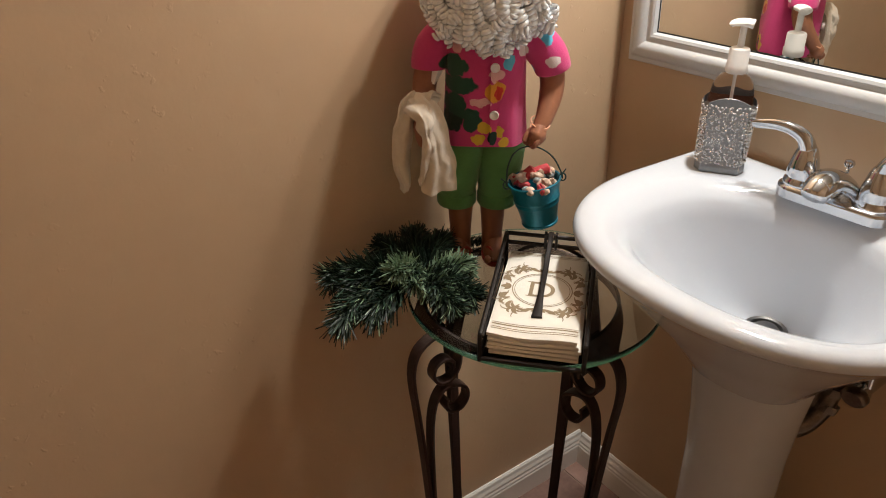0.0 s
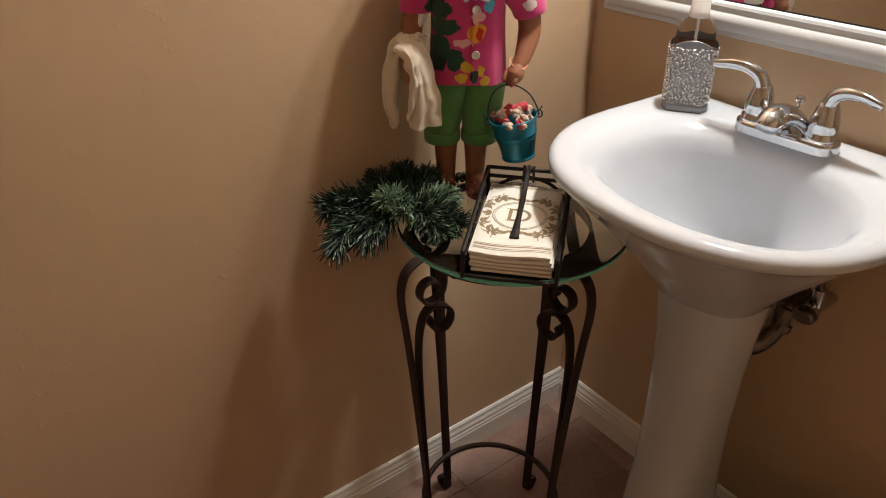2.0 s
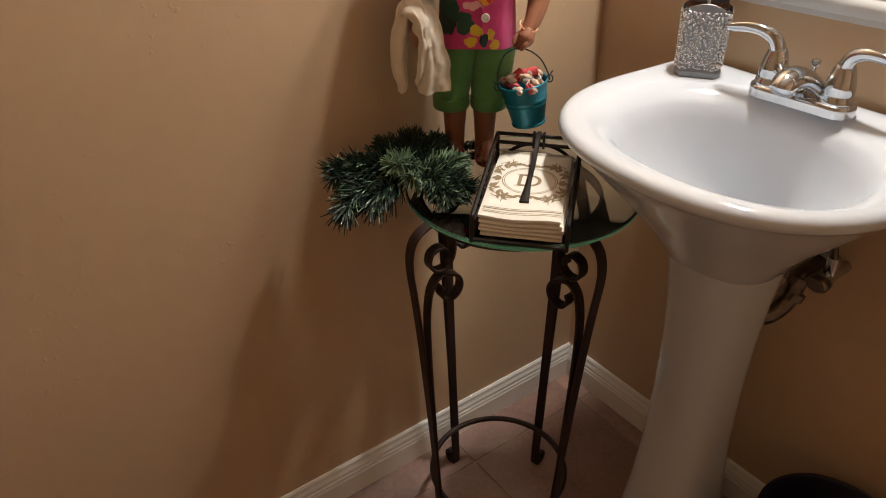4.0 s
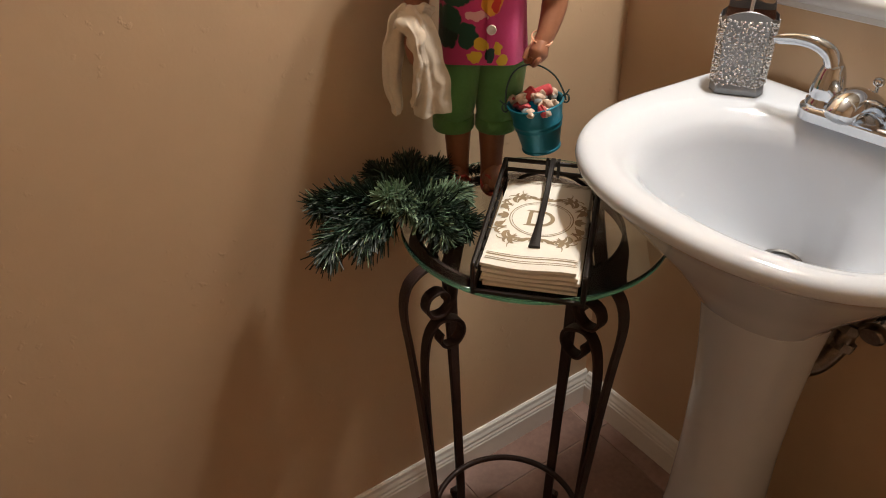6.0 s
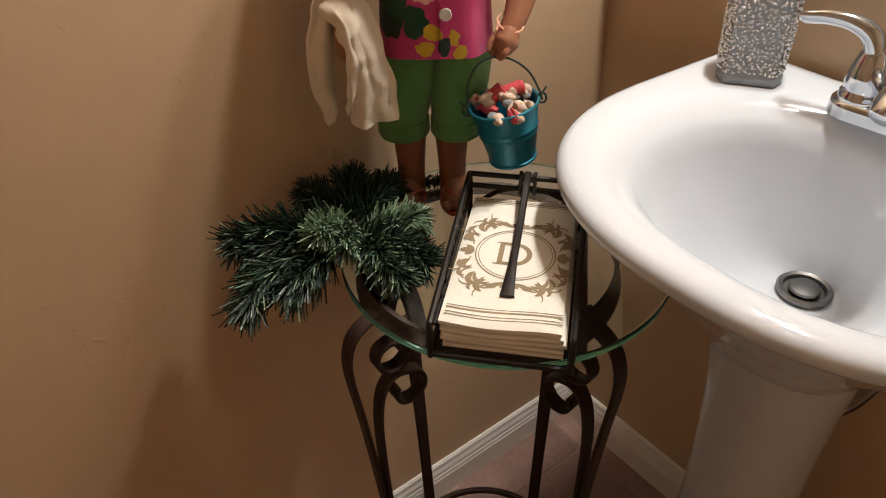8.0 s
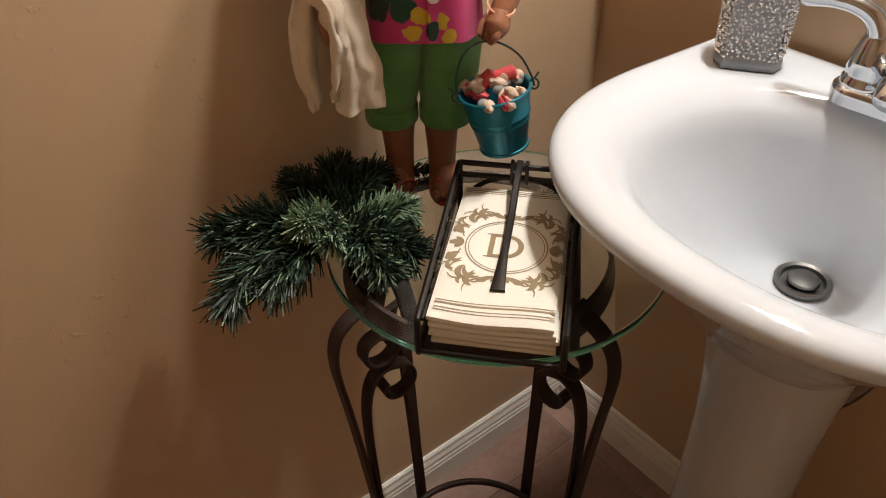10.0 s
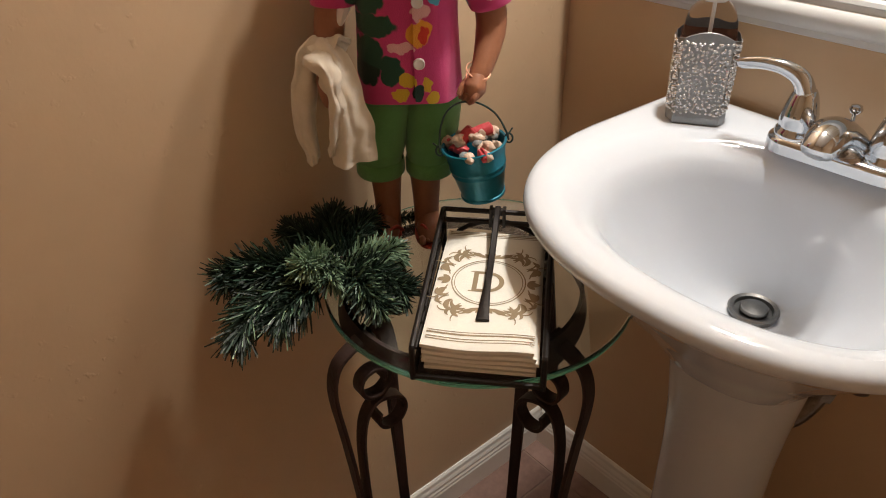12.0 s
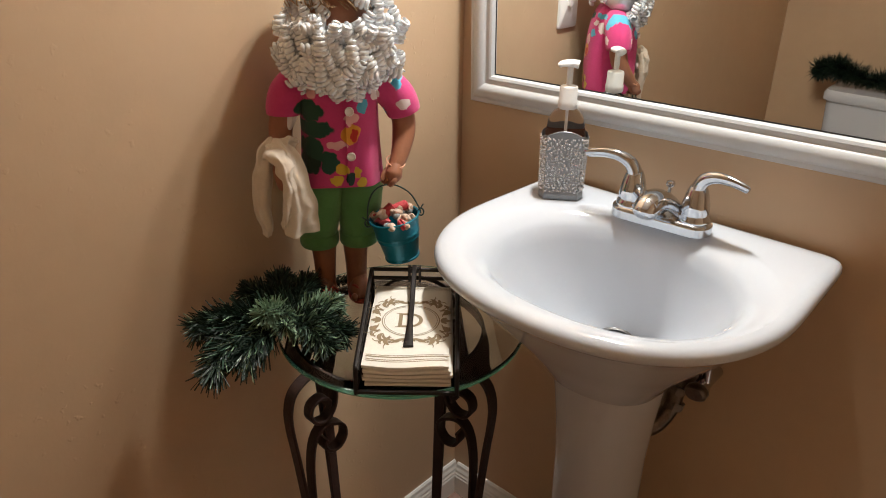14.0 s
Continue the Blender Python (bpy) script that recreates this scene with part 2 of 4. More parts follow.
class Shape:
    """Vertices, faces and a material slot for each face."""

    def __init__(self):
        self.v, self.f, self.m = [], [], []

    def face(self, ids, slot=0):
        self.f.append(tuple(ids))
        self.m.append(slot)

    def loft(self, rings, slot=0, caps=(True, True), closed=True):
        """Skin between rings of equally many points."""
        base, n = len(self.v), len(rings[0])
        for ring in rings:
            self.v += [tuple(p) for p in ring]
        for a in range(len(rings) - 1):
            for k in range(n if closed else n - 1):
                i, j = base + a * n + k, base + a * n + (k + 1) % n
                self.face((i, j, j + n, i + n), slot)
        if closed and caps[0]:
            self.face([base + k for k in reversed(range(n))], slot)
        if closed and caps[1]:
            self.face([base + (len(rings) - 1) * n + k for k in range(n)], slot)
        return self

    def sweep(self, path, section, slot=0, up=(0, 0, 1), caps=(True, True), shut=False):
        """section(t) gives points (a, b) across the path: a along the side, b along the up direction."""
        path = [Vector(p) for p in path]
        rings, side0 = [], None
        for k, p in enumerate(path):
            if shut:
                d = path[(k + 1) % len(path)] - path[k - 1]
            else:
                d = path[min(k + 1, len(path) - 1)] - path[max(k - 1, 0)]
            d.normalize()
            if up is None:
                side = d.cross(Vector((0, 0, 1))) if side0 is None else side0 - d * side0.dot(d)
                if side.length < 1e-4:
                    side = d.cross(Vector((0, 1, 0)))
            else:
                side = d.cross(Vector(up))
                if side.length < 1e-4:
                    side = side0 or d.cross(Vector((0.3, 1, 0)))
            side.normalize()
            side0 = side
            lift = side.cross(d)
            rings.append([p + side * a + lift * b for a, b in section(k / max(1, len(path) - 1))])
        if shut:
            rings.append(rings[0])
            return self.loft(rings, slot, (False, False))
        return self.loft(rings, slot, caps)

    def tube(self, path, r, n=8, slot=0, shut=False):
        rad = r if callable(r) else (lambda t: r)
        return self.sweep(path, lambda t: [(rad(t) * math.cos(2 * math.pi * k / n), rad(t) * math.sin(2 * math.pi * k / n)) for k in range(n)],
                          slot, None, shut=shut)

    def lathe(self, profile, n=24, centre=(0, 0), slot=0, caps=(True, True)):
        """profile: (radius, height) rows, from the bottom up the outside."""
        return self.loft([[(centre[0] + r * math.cos(2 * math.pi * k / n), centre[1] + r * math.sin(2 * math.pi * k / n), z) for k in range(n)]
                          for r, z in profile], slot, caps)

    def block(self, w, d, h, at=(0, 0, 0), r=0.004, chamfer=0.002, slot=0):
        """A slab with rounded corners and softened edges; at is the middle of its underside."""
        x, y, z = at
        rows = [(-chamfer, 0), (0, chamfer), (0, h - chamfer), (-chamfer, h)]
        return self.loft([[(x + px, y + py, z + dz) for px, py in rounded(w + 2 * g, d + 2 * g, max(r + g, 0.0003))] for g, dz in rows], slot)

    def ball(self, centre, size, n=12, m=8, slot=0):
        cx, cy, cz = centre
        sx, sy, sz = size if hasattr(size, "__len__") else (size,) * 3
        rings = []
        for a in range(m + 1):
            ph = -math.pi / 2 + math.pi * (a * 0.98 + 0.01 * m) / m
            rings.append([(cx + sx * math.cos(ph) * math.cos(2 * math.pi * k / n), cy + sy * math.cos(ph) * math.sin(2 * math.pi * k / n),
                           cz + sz * math.sin(ph)) for k in range(n)])
        return self.loft(rings, slot)

    def data(self, name, materials, smooth=True):
        me = bpy.data.meshes.new(name)
        me.from_pydata(self.v, [], self.f)
        for mt in materials if isinstance(materials, (list, tuple)) else [materials]:
            me.materials.append(mt)
        me.polygons.foreach_set("material_index", self.m)
        me.polygons.foreach_set("use_smooth", [smooth] * len(self.f))
        me.update()
        bm = bmesh.new()
        bm.from_mesh(me)
        bmesh.ops.recalc_face_normals(bm, faces=bm.faces)
        if smooth:
            for e in bm.edges:
                if len(e.link_faces) == 2 and e.calc_face_angle(0) > 0.75:
                    e.smooth = False
        bm.to_mesh(me)
        bm.free()
        return me


def rounded(w, d, r, n=4):
    """A rectangle with rounded corners, as points."""
    out = []
    for k, (sx, sy) in enumerate(((1, 1), (-1, 1), (-1, -1), (1, -1))):
        for j in range(n + 1):
            a = math.pi / 2 * (k + j / n)
            out.append((sx * (w / 2 - r) + r * math.cos(a), sy * (d / 2 - r) + r * math.sin(a)))
    return out


def smooth_path(points, per=6, shut=False):
    """A smooth curve through points (Catmull-Rom)."""
    p = [Vector(q) for q in points]
    out, n = [], len(p)
    for k in range(n if shut else n - 1):
        a, b, c, d = ((p[(k - 1) % n], p[k], p[(k + 1) % n], p[(k + 2) % n]) if shut else (p[max(k - 1, 0)], p[k], p[k + 1], p[min(k + 2, n - 1)]))
        for j in range(per):
            t = j / per
            out.append(0.5 * ((2 * b) + (c - a) * t + (2 * a - 5 * b + 4 * c - d) * t * t + (3 * b - a - 3 * c + d) * t**3))
    if not shut:
        out.append(p[-1])
    return out


def thing(name, at, rz=0.0, label="", category="", group="", kind=""):
    ob = new(name)
    ob.empty_display_size = 0.02
    ob.matrix_basis = pose(*at, 0, 0, rz)
    return tagged(ob, label, category, group, kind)


def part(name, shape, mat, parent, label="", smooth=True, at=None):
    ob = new(name, shape.data(name, mat, smooth) if isinstance(shape, Shape) else shape)
    ob.parent = parent
    if at is not None:
        ob.matrix_basis = at
    return tagged(ob, label)


def solid(name, shape, mat, label="", category="", kind="", smooth=True, at=None):
    ob = new(name, shape.data(name, mat, smooth))
    if at is not None:
        ob.matrix_basis = at
    return tagged(ob, label, category, "", kind)


# ---- the room ----
X1, YB, TOP = 1.55, -1.775, 2.44


def wall(name, x0, x1, y0, y1, label):
    s = Shape()
    s.loft([[(x0, y0, z), (x1, y0, z), (x1, y1, z), (x0, y1, z)] for z in (0, TOP)])
    return solid(name, s, PAINT, label, "wall", "structure", False)


wall("wall_west", -0.12, 0, YB - 0.12, 0.12, "tan painted wall with knock-down plaster texture")
wall("wall_north", 0, X1, 0, 0.12, "tan painted wall behind the pedestal sink")
wall("wall_south", 0, X1, YB - 0.12, YB, "tan painted wall behind the toilet")
wall("wall_east", X1, X1 + 0.12, YB - 0.12, 0.12, "plain tan painted wall closing the room")
s = Shape()
s.loft([[(-0.12, YB - 0.12, z), (X1 + 0.12, YB - 0.12, z), (X1 + 0.12, 0.12, z), (-0.12, 0.12, z)] for z in (TOP, TOP + 0.1)])
solid("ceiling", s, CEILING, "plain off-white ceiling", "ceiling", "structure", False)
s = Shape()
s.loft([[(-0.12, YB - 0.12, z), (X1 + 0.12, YB - 0.12, z), (X1 + 0.12, 0.12, z), (-0.12, 0.12, z)] for z in (-0.10, -0.003)])
floor = solid("floor", s, GROUT, "brown stone-look floor tiles with sandy grout", "floor", "structure", False)


def baseboard(name, a, b, label):
    """A moulded skirting from a to b; the room lies to the left of that way."""
    a, b = Vector((*a, 0)), Vector((*b, 0))
    run, side = (b - a).normalized(), Vector((-(b - a).y, (b - a).x, 0)).normalized()
    profile = [(0.0, 0.0), (0.014, 0.0), (0.014, 0.052), (0.0125, 0.055), (0.0125, 0.060), (0.0105, 0.064), (0.0105, 0.070), (0.0075, 0.078),
               (0.0065, 0.086), (0.003, 0.090), (0.0, 0.090)]
    s = Shape()
    s.loft([[p + side * u + Vector((0, 0, z)) for u, z in profile] for p in (a, b)])
    return solid(name, s, TRIM, label, "baseboard", "structure", False)


baseboard("baseboard_west", (0, 0), (0, YB), "white moulded wooden baseboard along the tan wall")
baseboard("baseboard_north", (X1, 0), (0.0135, 0), "white moulded wooden baseboard behind the sink")
baseboard("baseboard_south", (0.0135, YB), (X1, YB), "white moulded wooden baseboard behind the toilet")

# ---- mirror ----
MX0, MX1, MZ0, MZ1 = 0.030, 0.914, 1.000, 1.78
mirror = thing("wall_mirror", (0.472, -0.001, MZ0), 0, "rectangular wall mirror in a moulded white frame", "mirror")
mirror.matrix_basis = pose(0.472, -0.001, MZ0 + 0.0115, 0, -1.5, 0)
corners = [(MX0 - 0.472, 0), (MX1 - 0.472, 0), (MX1 - 0.472, MZ1 - MZ0), (MX0 - 0.472, MZ1 - MZ0)]
profile = [(0.0, 0.0), (0.0, 0.010), (0.002, 0.0125), (0.009, 0.0125), (0.010, 0.016), (0.016, 0.021), (0.024, 0.0235), (0.031, 0.022), (0.037, 0.018),
           (0.0385, 0.0145), (0.046, 0.0145), (0.0475, 0.0165), (0.052, 0.015), (0.0545, 0.009), (0.0545, 0.0)]
for k, name in enumerate(("frame_bottom", "frame_right", "frame_top", "frame_left")):
    (ax, az), (bx, bz) = corners[k], corners[(k + 1) % 4]
    inn = [(1, 1), (-1, 1), (-1, -1), (1, -1)]
    s = Shape()
    s.loft([[(px + inn[c][0] * u, -y, pz + inn[c][1] * u) for u, y in profile] for (px, pz), c in (((ax, az), k), ((bx, bz), (k + 1) % 4))])
    part("frame_rail" if k % 2 == 0 else "frame_stile", s, FRAME_WHITE, mirror)
s = Shape()
w, h = (MX1 - MX0) / 2 - 0.054, MZ1 - MZ0
s.loft([[(-w, -0.004, 0.054), (w, -0.004, 0.054), (w, -0.004, h - 0.054), (-w, -0.004, h - 0.054)],
        [(-w, -0.0075, 0.054), (w, -0.0075, 0.054), (w, -0.0075, h - 0.054), (-w, -0.0075, h - 0.054)]])
part("mirror_glass", s, MIRROR, mirror, "clear silvered mirror glass", False)
s = Shape()
wi, g = w - 0.0028, 0.054
s.loft([[(-w, -0.0078, g), (w, -0.0078, g), (w, -0.0078, h - g), (-w, -0.0078, h - g)],
        [(-wi, -0.0078, g + 0.0028), (wi, -0.0078, g + 0.0028), (wi, -0.0078, h - g - 0.0028), (-wi, -0.0078, h - g - 0.0028)]], caps=(False, False))
part("bevel_line", s, MIRROR_EDGE, mirror, "thin dark line round the glass", False)

# ---- vanity light over the mirror ----
vanity = thing("vanity_light", (0.39, -0.001, 2.11), 0, "brushed metal wall light above mirror with two bell shades, lower one added for mirrored light", "lamp")
s = Shape()
s.loft([[(px, -y, pz) for px, pz in rounded(0.26, 0.10, 0.012)] for y in (0.0, 0.02, 0.024)])
part("back_plate", s, CHROME, vanity)
# lower arm, shade and bulb are added to carry the mirrored-light stand-in
for px, py, pz, down, around in BULB_AND_STAND_IN:
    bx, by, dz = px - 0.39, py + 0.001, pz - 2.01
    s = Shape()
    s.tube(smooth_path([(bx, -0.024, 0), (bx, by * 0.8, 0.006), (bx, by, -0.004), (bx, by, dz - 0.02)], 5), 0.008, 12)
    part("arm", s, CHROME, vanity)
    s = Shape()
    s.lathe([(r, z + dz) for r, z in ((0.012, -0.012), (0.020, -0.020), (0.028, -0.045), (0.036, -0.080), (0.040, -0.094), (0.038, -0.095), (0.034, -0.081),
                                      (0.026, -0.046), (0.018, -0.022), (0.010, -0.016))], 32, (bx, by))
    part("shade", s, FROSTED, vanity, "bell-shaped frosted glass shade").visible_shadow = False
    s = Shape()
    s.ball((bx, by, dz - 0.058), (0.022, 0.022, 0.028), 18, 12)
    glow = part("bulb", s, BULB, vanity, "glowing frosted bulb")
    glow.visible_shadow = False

# ---- light switch ----
switch = thing("light_switch", (0.0, -0.36, 1.145), 0, "white wall switch plate beside the doll", "switch")
s = Shape()
s.loft([[(x, py * g, pz * g) for py, pz in rounded(0.070, 0.115, 0.005)] for x, g in ((0.0005, 1.0), (0.004, 1.0), (0.006, 0.95))])
part("plate", s, PUMP, switch)
s = Shape()
s.loft([[(x, py, pz) for py, pz in rounded(0.010, 0.024, 0.002)] for x in (0.006, 0.011)])
part("toggle", s, PUMP, switch)

# ---- pedestal sink ----
SX, SZ = 0.472, 0.900
sink = thing("pedestal_sink", (SX, -0.2, 0), 0, "glossy white porcelain pedestal sink against the wall", "sink")
N = 112


def basin_outline(k, grow=0.0):
    a = 2 * math.pi * k / N
    c, sn = math.cos(a), math.sin(a)
    back = sn > 0
    n, b = (24.0, 0.197) if back else (2.3, 0.247)
    x = 0.261 * math.copysign(abs(c) ** (2 / n), c)
    y = b * math.copysign(abs(sn) ** (2 / n), sn)
    if back:
        x *= 1 - (0.05 if x < 0 else 0.025) * (y / b) ** 2
    m = math.hypot(x, y)
    return x * (1 + grow / m), min(y * (1 + grow / m), 0.197)


def bowl_outline(k, q, cx=0.012, cy=-0.037):
    a = 2 * math.pi * k / N
    c, sn = math.cos(a), math.sin(a)
    return cx + 0.206 * q * math.copysign(abs(c) ** (2 / 2.25), c), cy + 0.166 * q * math.copysign(abs(sn) ** (2 / 2.25), sn)


rings = []
for f, z in ((0.30, 0.668), (0.36, 0.684), (0.47, 0.728), (0.60, 0.768), (0.74, 0.809), (0.86, 0.845), (0.93, 0.865), (0.965, 0.873)):
    rings.append([(basin_outline(k)[0] * f, basin_outline(k)[1] * f + (1 - f) * 0.02, z) for k in range(N)])
for grow, z in ((-0.004, 0.877), (0.0, 0.881), (0.001, 0.886), (-0.0005, 0.8915), (-0.004, 0.896), (-0.010, 0.8985), (-0.018, 0.900)):
    rings.append([(*basin_outline(k, grow), z) for k in range(N)])
for f in (0.5,):
    rings.append([tuple((1 - f) * a + f * b for a, b in zip(basin_outline(k, -0.018), bowl_outline(k, 1.10))) + (0.8998,) for k in range(N)])
for q, z in ((1.10, 0.8992), (1.07, 0.8980), (1.04, 0.8958), (1.0, 0.8924), (0.96, 0.8876), (0.92, 0.8812), (0.88, 0.8735)):
    rings.append([(*bowl_outline(k, q), z) for k in range(N)])
for j in range(1, 15):
    u = j / 14
    q = 0.88 * (1 - u) + 0.115 * u
    cy = -0.037 * (1 - u) + 0.066 * u
    z = 0.8735 - 0.172 * (1 - (1 - u) ** 1.95)
    rings.append([(*bowl_outline(k, q, 0.012 * (1 - u) - 0.018 * u, cy), z) for k in range(N)])
s = Shape()
s.loft(rings)
part("basin", s, PORCELAIN, sink)
s = Shape()
ped = [(0.105, 0.105, 0.0), (0.106, 0.106, 0.014), (0.103, 0.103, 0.03), (0.093, 0.096, 0.08), (0.083, 0.088, 0.17), (0.076, 0.080, 0.28), (0.073, 0.077, 0.40),
       (0.075, 0.078, 0.52), (0.080, 0.083, 0.60), (0.086, 0.089, 0.655), (0.090, 0.093, 0.689)]
s.loft([[(0.006 + (wx - 0.006) * math.copysign(abs(math.cos(a)) ** 0.85, math.cos(a)), 0.015 + wy * math.copysign(abs(math.sin(a)) ** 0.85, math.sin(a)), z)
         for a in (2 * math.pi * k / 48 for k in range(48))] for wx, wy, z in ped])
part("pedestal", s, PORCELAIN, sink)
s = Shape()
s.lathe([(0.0290, 0.7005), (0.0315, 0.7100), (0.0290, 0.7125), (0.0245, 0.7110), (0.0230, 0.7060), (0.002, 0.7055)], 36, (-0.018, 0.061), caps=(False, True))
drain = part("drain_flange", s, BRUSHED, sink, "chrome drain ring")
s = Shape()
s.lathe([(0.004, 0.7054), (0.006, 0.7075), (0.0165, 0.7085), (0.0178, 0.7110), (0.0165, 0.7135), (0.010, 0.7150), (0.003, 0.7155)], 28, (-0.017, 0.060))
part("stopper", s, BRUSHED, drain, "round chrome stopper")

# ---- faucet ----
faucet = thing("faucet", (0.4705, -0.072, SZ), 4, "chrome two-handle centerset faucet on the sink deck", "faucet")
s = Shape()
s.loft([[(px, py, z) for px, py in rounded(0.160 + 2 * g, 0.054 + 2 * g, 0.0265 + g, 8)] for g, z in
        ((0, 0), (0, 0.012), (-0.001, 0.0155), (-0.004, 0.018), (-0.009, 0.019))])
part("base_plate", s, CHROME, faucet)
for sx in (-1, 1):
    s = Shape()
    s.lathe([(0.0235, 0.017), (0.0235, 0.024), (0.021, 0.027), (0.0205, 0.031), (0.0215, 0.035), (0.0205, 0.045), (0.0175, 0.058), (0.0145, 0.068), (0.012, 0.073),
             (0.004, 0.076)], 28, (sx * 0.0508, 0))
    handle = part("handle", s, CHROME, faucet)
    s = Shape()
    way = smooth_path([(sx * 0.049, 0.0, 0.045), (sx * 0.050, -0.001, 0.066), (sx * 0.0585, -0.004, 0.085), (sx * 0.077, -0.009, 0.0945), (sx * 0.100, -0.014, 0.0955),
                       (sx * 0.121, -0.018, 0.0915), (sx * 0.127, -0.019, 0.089)], 6)
    s.sweep(way, lambda t: [((0.0125 - 0.0058 * t + 0.003 * max(0, t - 0.6)) * math.cos(a) * (1 if t < 0.97 else 0.6),
                             (0.012 * (1 - t) ** 1.3 + 0.0034) * math.sin(a)) for a in (2 * math.pi * k / 14 for k in range(14))], up=None)
    part("lever", s, CHROME, handle)
s = Shape()
way = smooth_path([(0, 0.006, 0.008), (0, -0.002, 0.024), (0, -0.016, 0.037), (0, -0.036, 0.045), (0, -0.056, 0.045), (0, -0.069, 0.039), (0, -0.075, 0.033)], 6)
s.sweep(way, lambda t: [(float(np.interp(t, (0, 0.17, 0.33, 0.5, 0.72, 0.88, 0.96, 1), (0.044, 0.036, 0.029, 0.0235, 0.0205, 0.0175, 0.013, 0.006))) * math.cos(a),
                         float(np.interp(t, (0, 0.17, 0.33, 0.5, 0.72, 0.88, 0.96, 1), (0.022, 0.0225, 0.0215, 0.020, 0.019, 0.0165, 0.012, 0.006))) * math.sin(a))
                        for a in (2 * math.pi * k / 22 for k in range(22))], up=None)
part("spout", s, CHROME, faucet)
s = Shape()
s.lathe([(0.0025, 0.015), (0.0025, 0.052), (0.006, 0.054), (0.0075, 0.058), (0.006, 0.062), (0.002, 0.0635)], 14, (0.0, 0.021))
part("lift_rod", s, CHROME, faucet)

# ---- plumbing under the sink ----
trap = thing("drain_trap", (SX, -0.17, 0.565), 0, "aged chrome drain trap and shut-off valve under sink", "plumbing")
s = Shape()
s.tube(smooth_path([(0.03, 0.02, 0.09), (0.03, 0.02, 0.03), (0.038, 0.04, -0.012), (0.055, 0.07, -0.014), (0.066, 0.095, 0.015), (0.068, 0.11, 0.05), (0.068, 0.168, 0.055)], 6), 0.0165, 16)
part("trap_pipe", s, DARK_PIPE, trap)
s = Shape()
s.lathe([(0.032, 0.0), (0.032, 0.003), (0.022, 0.010), (0.018, 0.010)], 24)
s.v = [(0.068 + x, 0.168 - z, 0.055 + y) for x, y, z in s.v]
part("wall_flange", s, CHROME, trap)
s = Shape()
s.tube([(0.108, 0.168, 0.070), (0.108, 0.10, 0.070)], 0.011, 14)
s.tube([(0.108, 0.118, 0.055), (0.108, 0.118, 0.108)], 0.0105, 14)
valve = part("shut_off_valve", s, CHROME, trap)
s = Shape()
s.sweep([(0.108, 0.100, 0.070), (0.108, 0.094, 0.070), (0.108, 0.082, 0.070), (0.108, 0.078, 0.070)],
        lambda t: [((0.019 if 0.1 < t < 0.9 else 0.015) * math.cos(a), (0.014 if 0.1 < t < 0.9 else 0.011) * math.sin(a)) for a in (2 * math.pi * k / 16 for k in range(16))])
part("valve_handle", s, DARK_PIPE, valve)
s = Shape()
s.tube(smooth_path([(0.108, 0.118, 0.105), (0.102, 0.115, 0.135), (0.096, 0.108, 0.155), (0.085, 0.105, 0.17)], 5), 0.006, 8)
part("supply_hose", s, DARK_PIPE, trap)
for dz in (0.02, 0.052):
    s = Shape()
    s.tube([(0.0665, 0.098, dz - 0.006), (0.068, 0.103, dz + 0.006)], 0.021, 8)
    part("slip_nut", s, DARK_PIPE, trap)

# ---- waste bin and white box beside it ----
waste = thing("waste_bin", (0.745, -0.145, 0), 0, "round dark navy plastic waste bin, open and empty", "bin")
s = Shape()
s.lathe([(0.080, 0.0), (0.084, 0.004), (0.112, 0.245), (0.117, 0.247), (0.118, 0.254), (0.113, 0.256), (0.109, 0.25), (0.081, 0.008)], 40)
part("body", s, BIN, waste)
box = thing("storage_box", (0.955, -0.12, 0), 0, "plain white storage box standing beside the bin", "box")
s = Shape()
s.block(0.21, 0.20, 0.36, (0, 0, 0), 0.006, 0.003)
part("body", s, TRIM, box)

# ---- wrought-iron plant table ----
TX, TY, TZ = 0.228, -0.402, 0.768
table = thing("plant_stand", (TX, TY, 0), 0, "dark wrought-iron scroll stand with round glass top", "table")
s = Shape()
s.lathe([(0.186, TZ - 0.0085), (0.1872, TZ - 0.0070), (0.1872, TZ - 0.0020), (0.186, TZ - 0.0006)], 96, slot=1, caps=(False, False))
ring0, n = len(s.v), 96
s.lathe([(0.186, TZ - 0.0006), (0.184, TZ)], 96, slot=0, caps=(False, True))
s.lathe([(0.184, TZ - 0.009), (0.186, TZ - 0.0085)], 96, slot=0, caps=(True, False))
bmg = bmesh.new()
glass_me = s.data("glass_top", [GLASS, GLASS_EDGE])
bmg.from_mesh(glass_me)
bmesh.ops.remove_doubles(bmg, verts=bmg.verts, dist=1e-5)
bmesh.ops.recalc_face_normals(bmg, faces=bmg.faces)
bmg.to_mesh(glass_me)
bmg.free()
part("glass_top", glass_me, None, table, "clear round glass top with a green edge").visible_shadow = False


BX, BY = -0.009, -0.018


def ring_bar(radius, z, width, thick, name):
    s = Shape()
    s.sweep([(BX + radius * math.cos(2 * math.pi * k / 72), BY + radius * math.sin(2 * math.pi * k / 72), z) for k in range(72)],
            lambda t: [(-thick / 2, -width / 2), (thick / 2, -width / 2), (thick / 2, width / 2), (-thick / 2, width / 2)], up=(0, 0, 1), shut=True)
    return part(name, s, IRON, table)


ring_bar(0.143, TZ - 0.0215, 0.022, 0.005, "top_ring")
s = Shape()
s.tube([(BX + 0.135 * math.cos(2 * math.pi * k / 64), BY + 0.135 * math.sin(2 * math.pi * k / 64), 0.115) for k in range(64)], 0.0058, 10, shut=True)
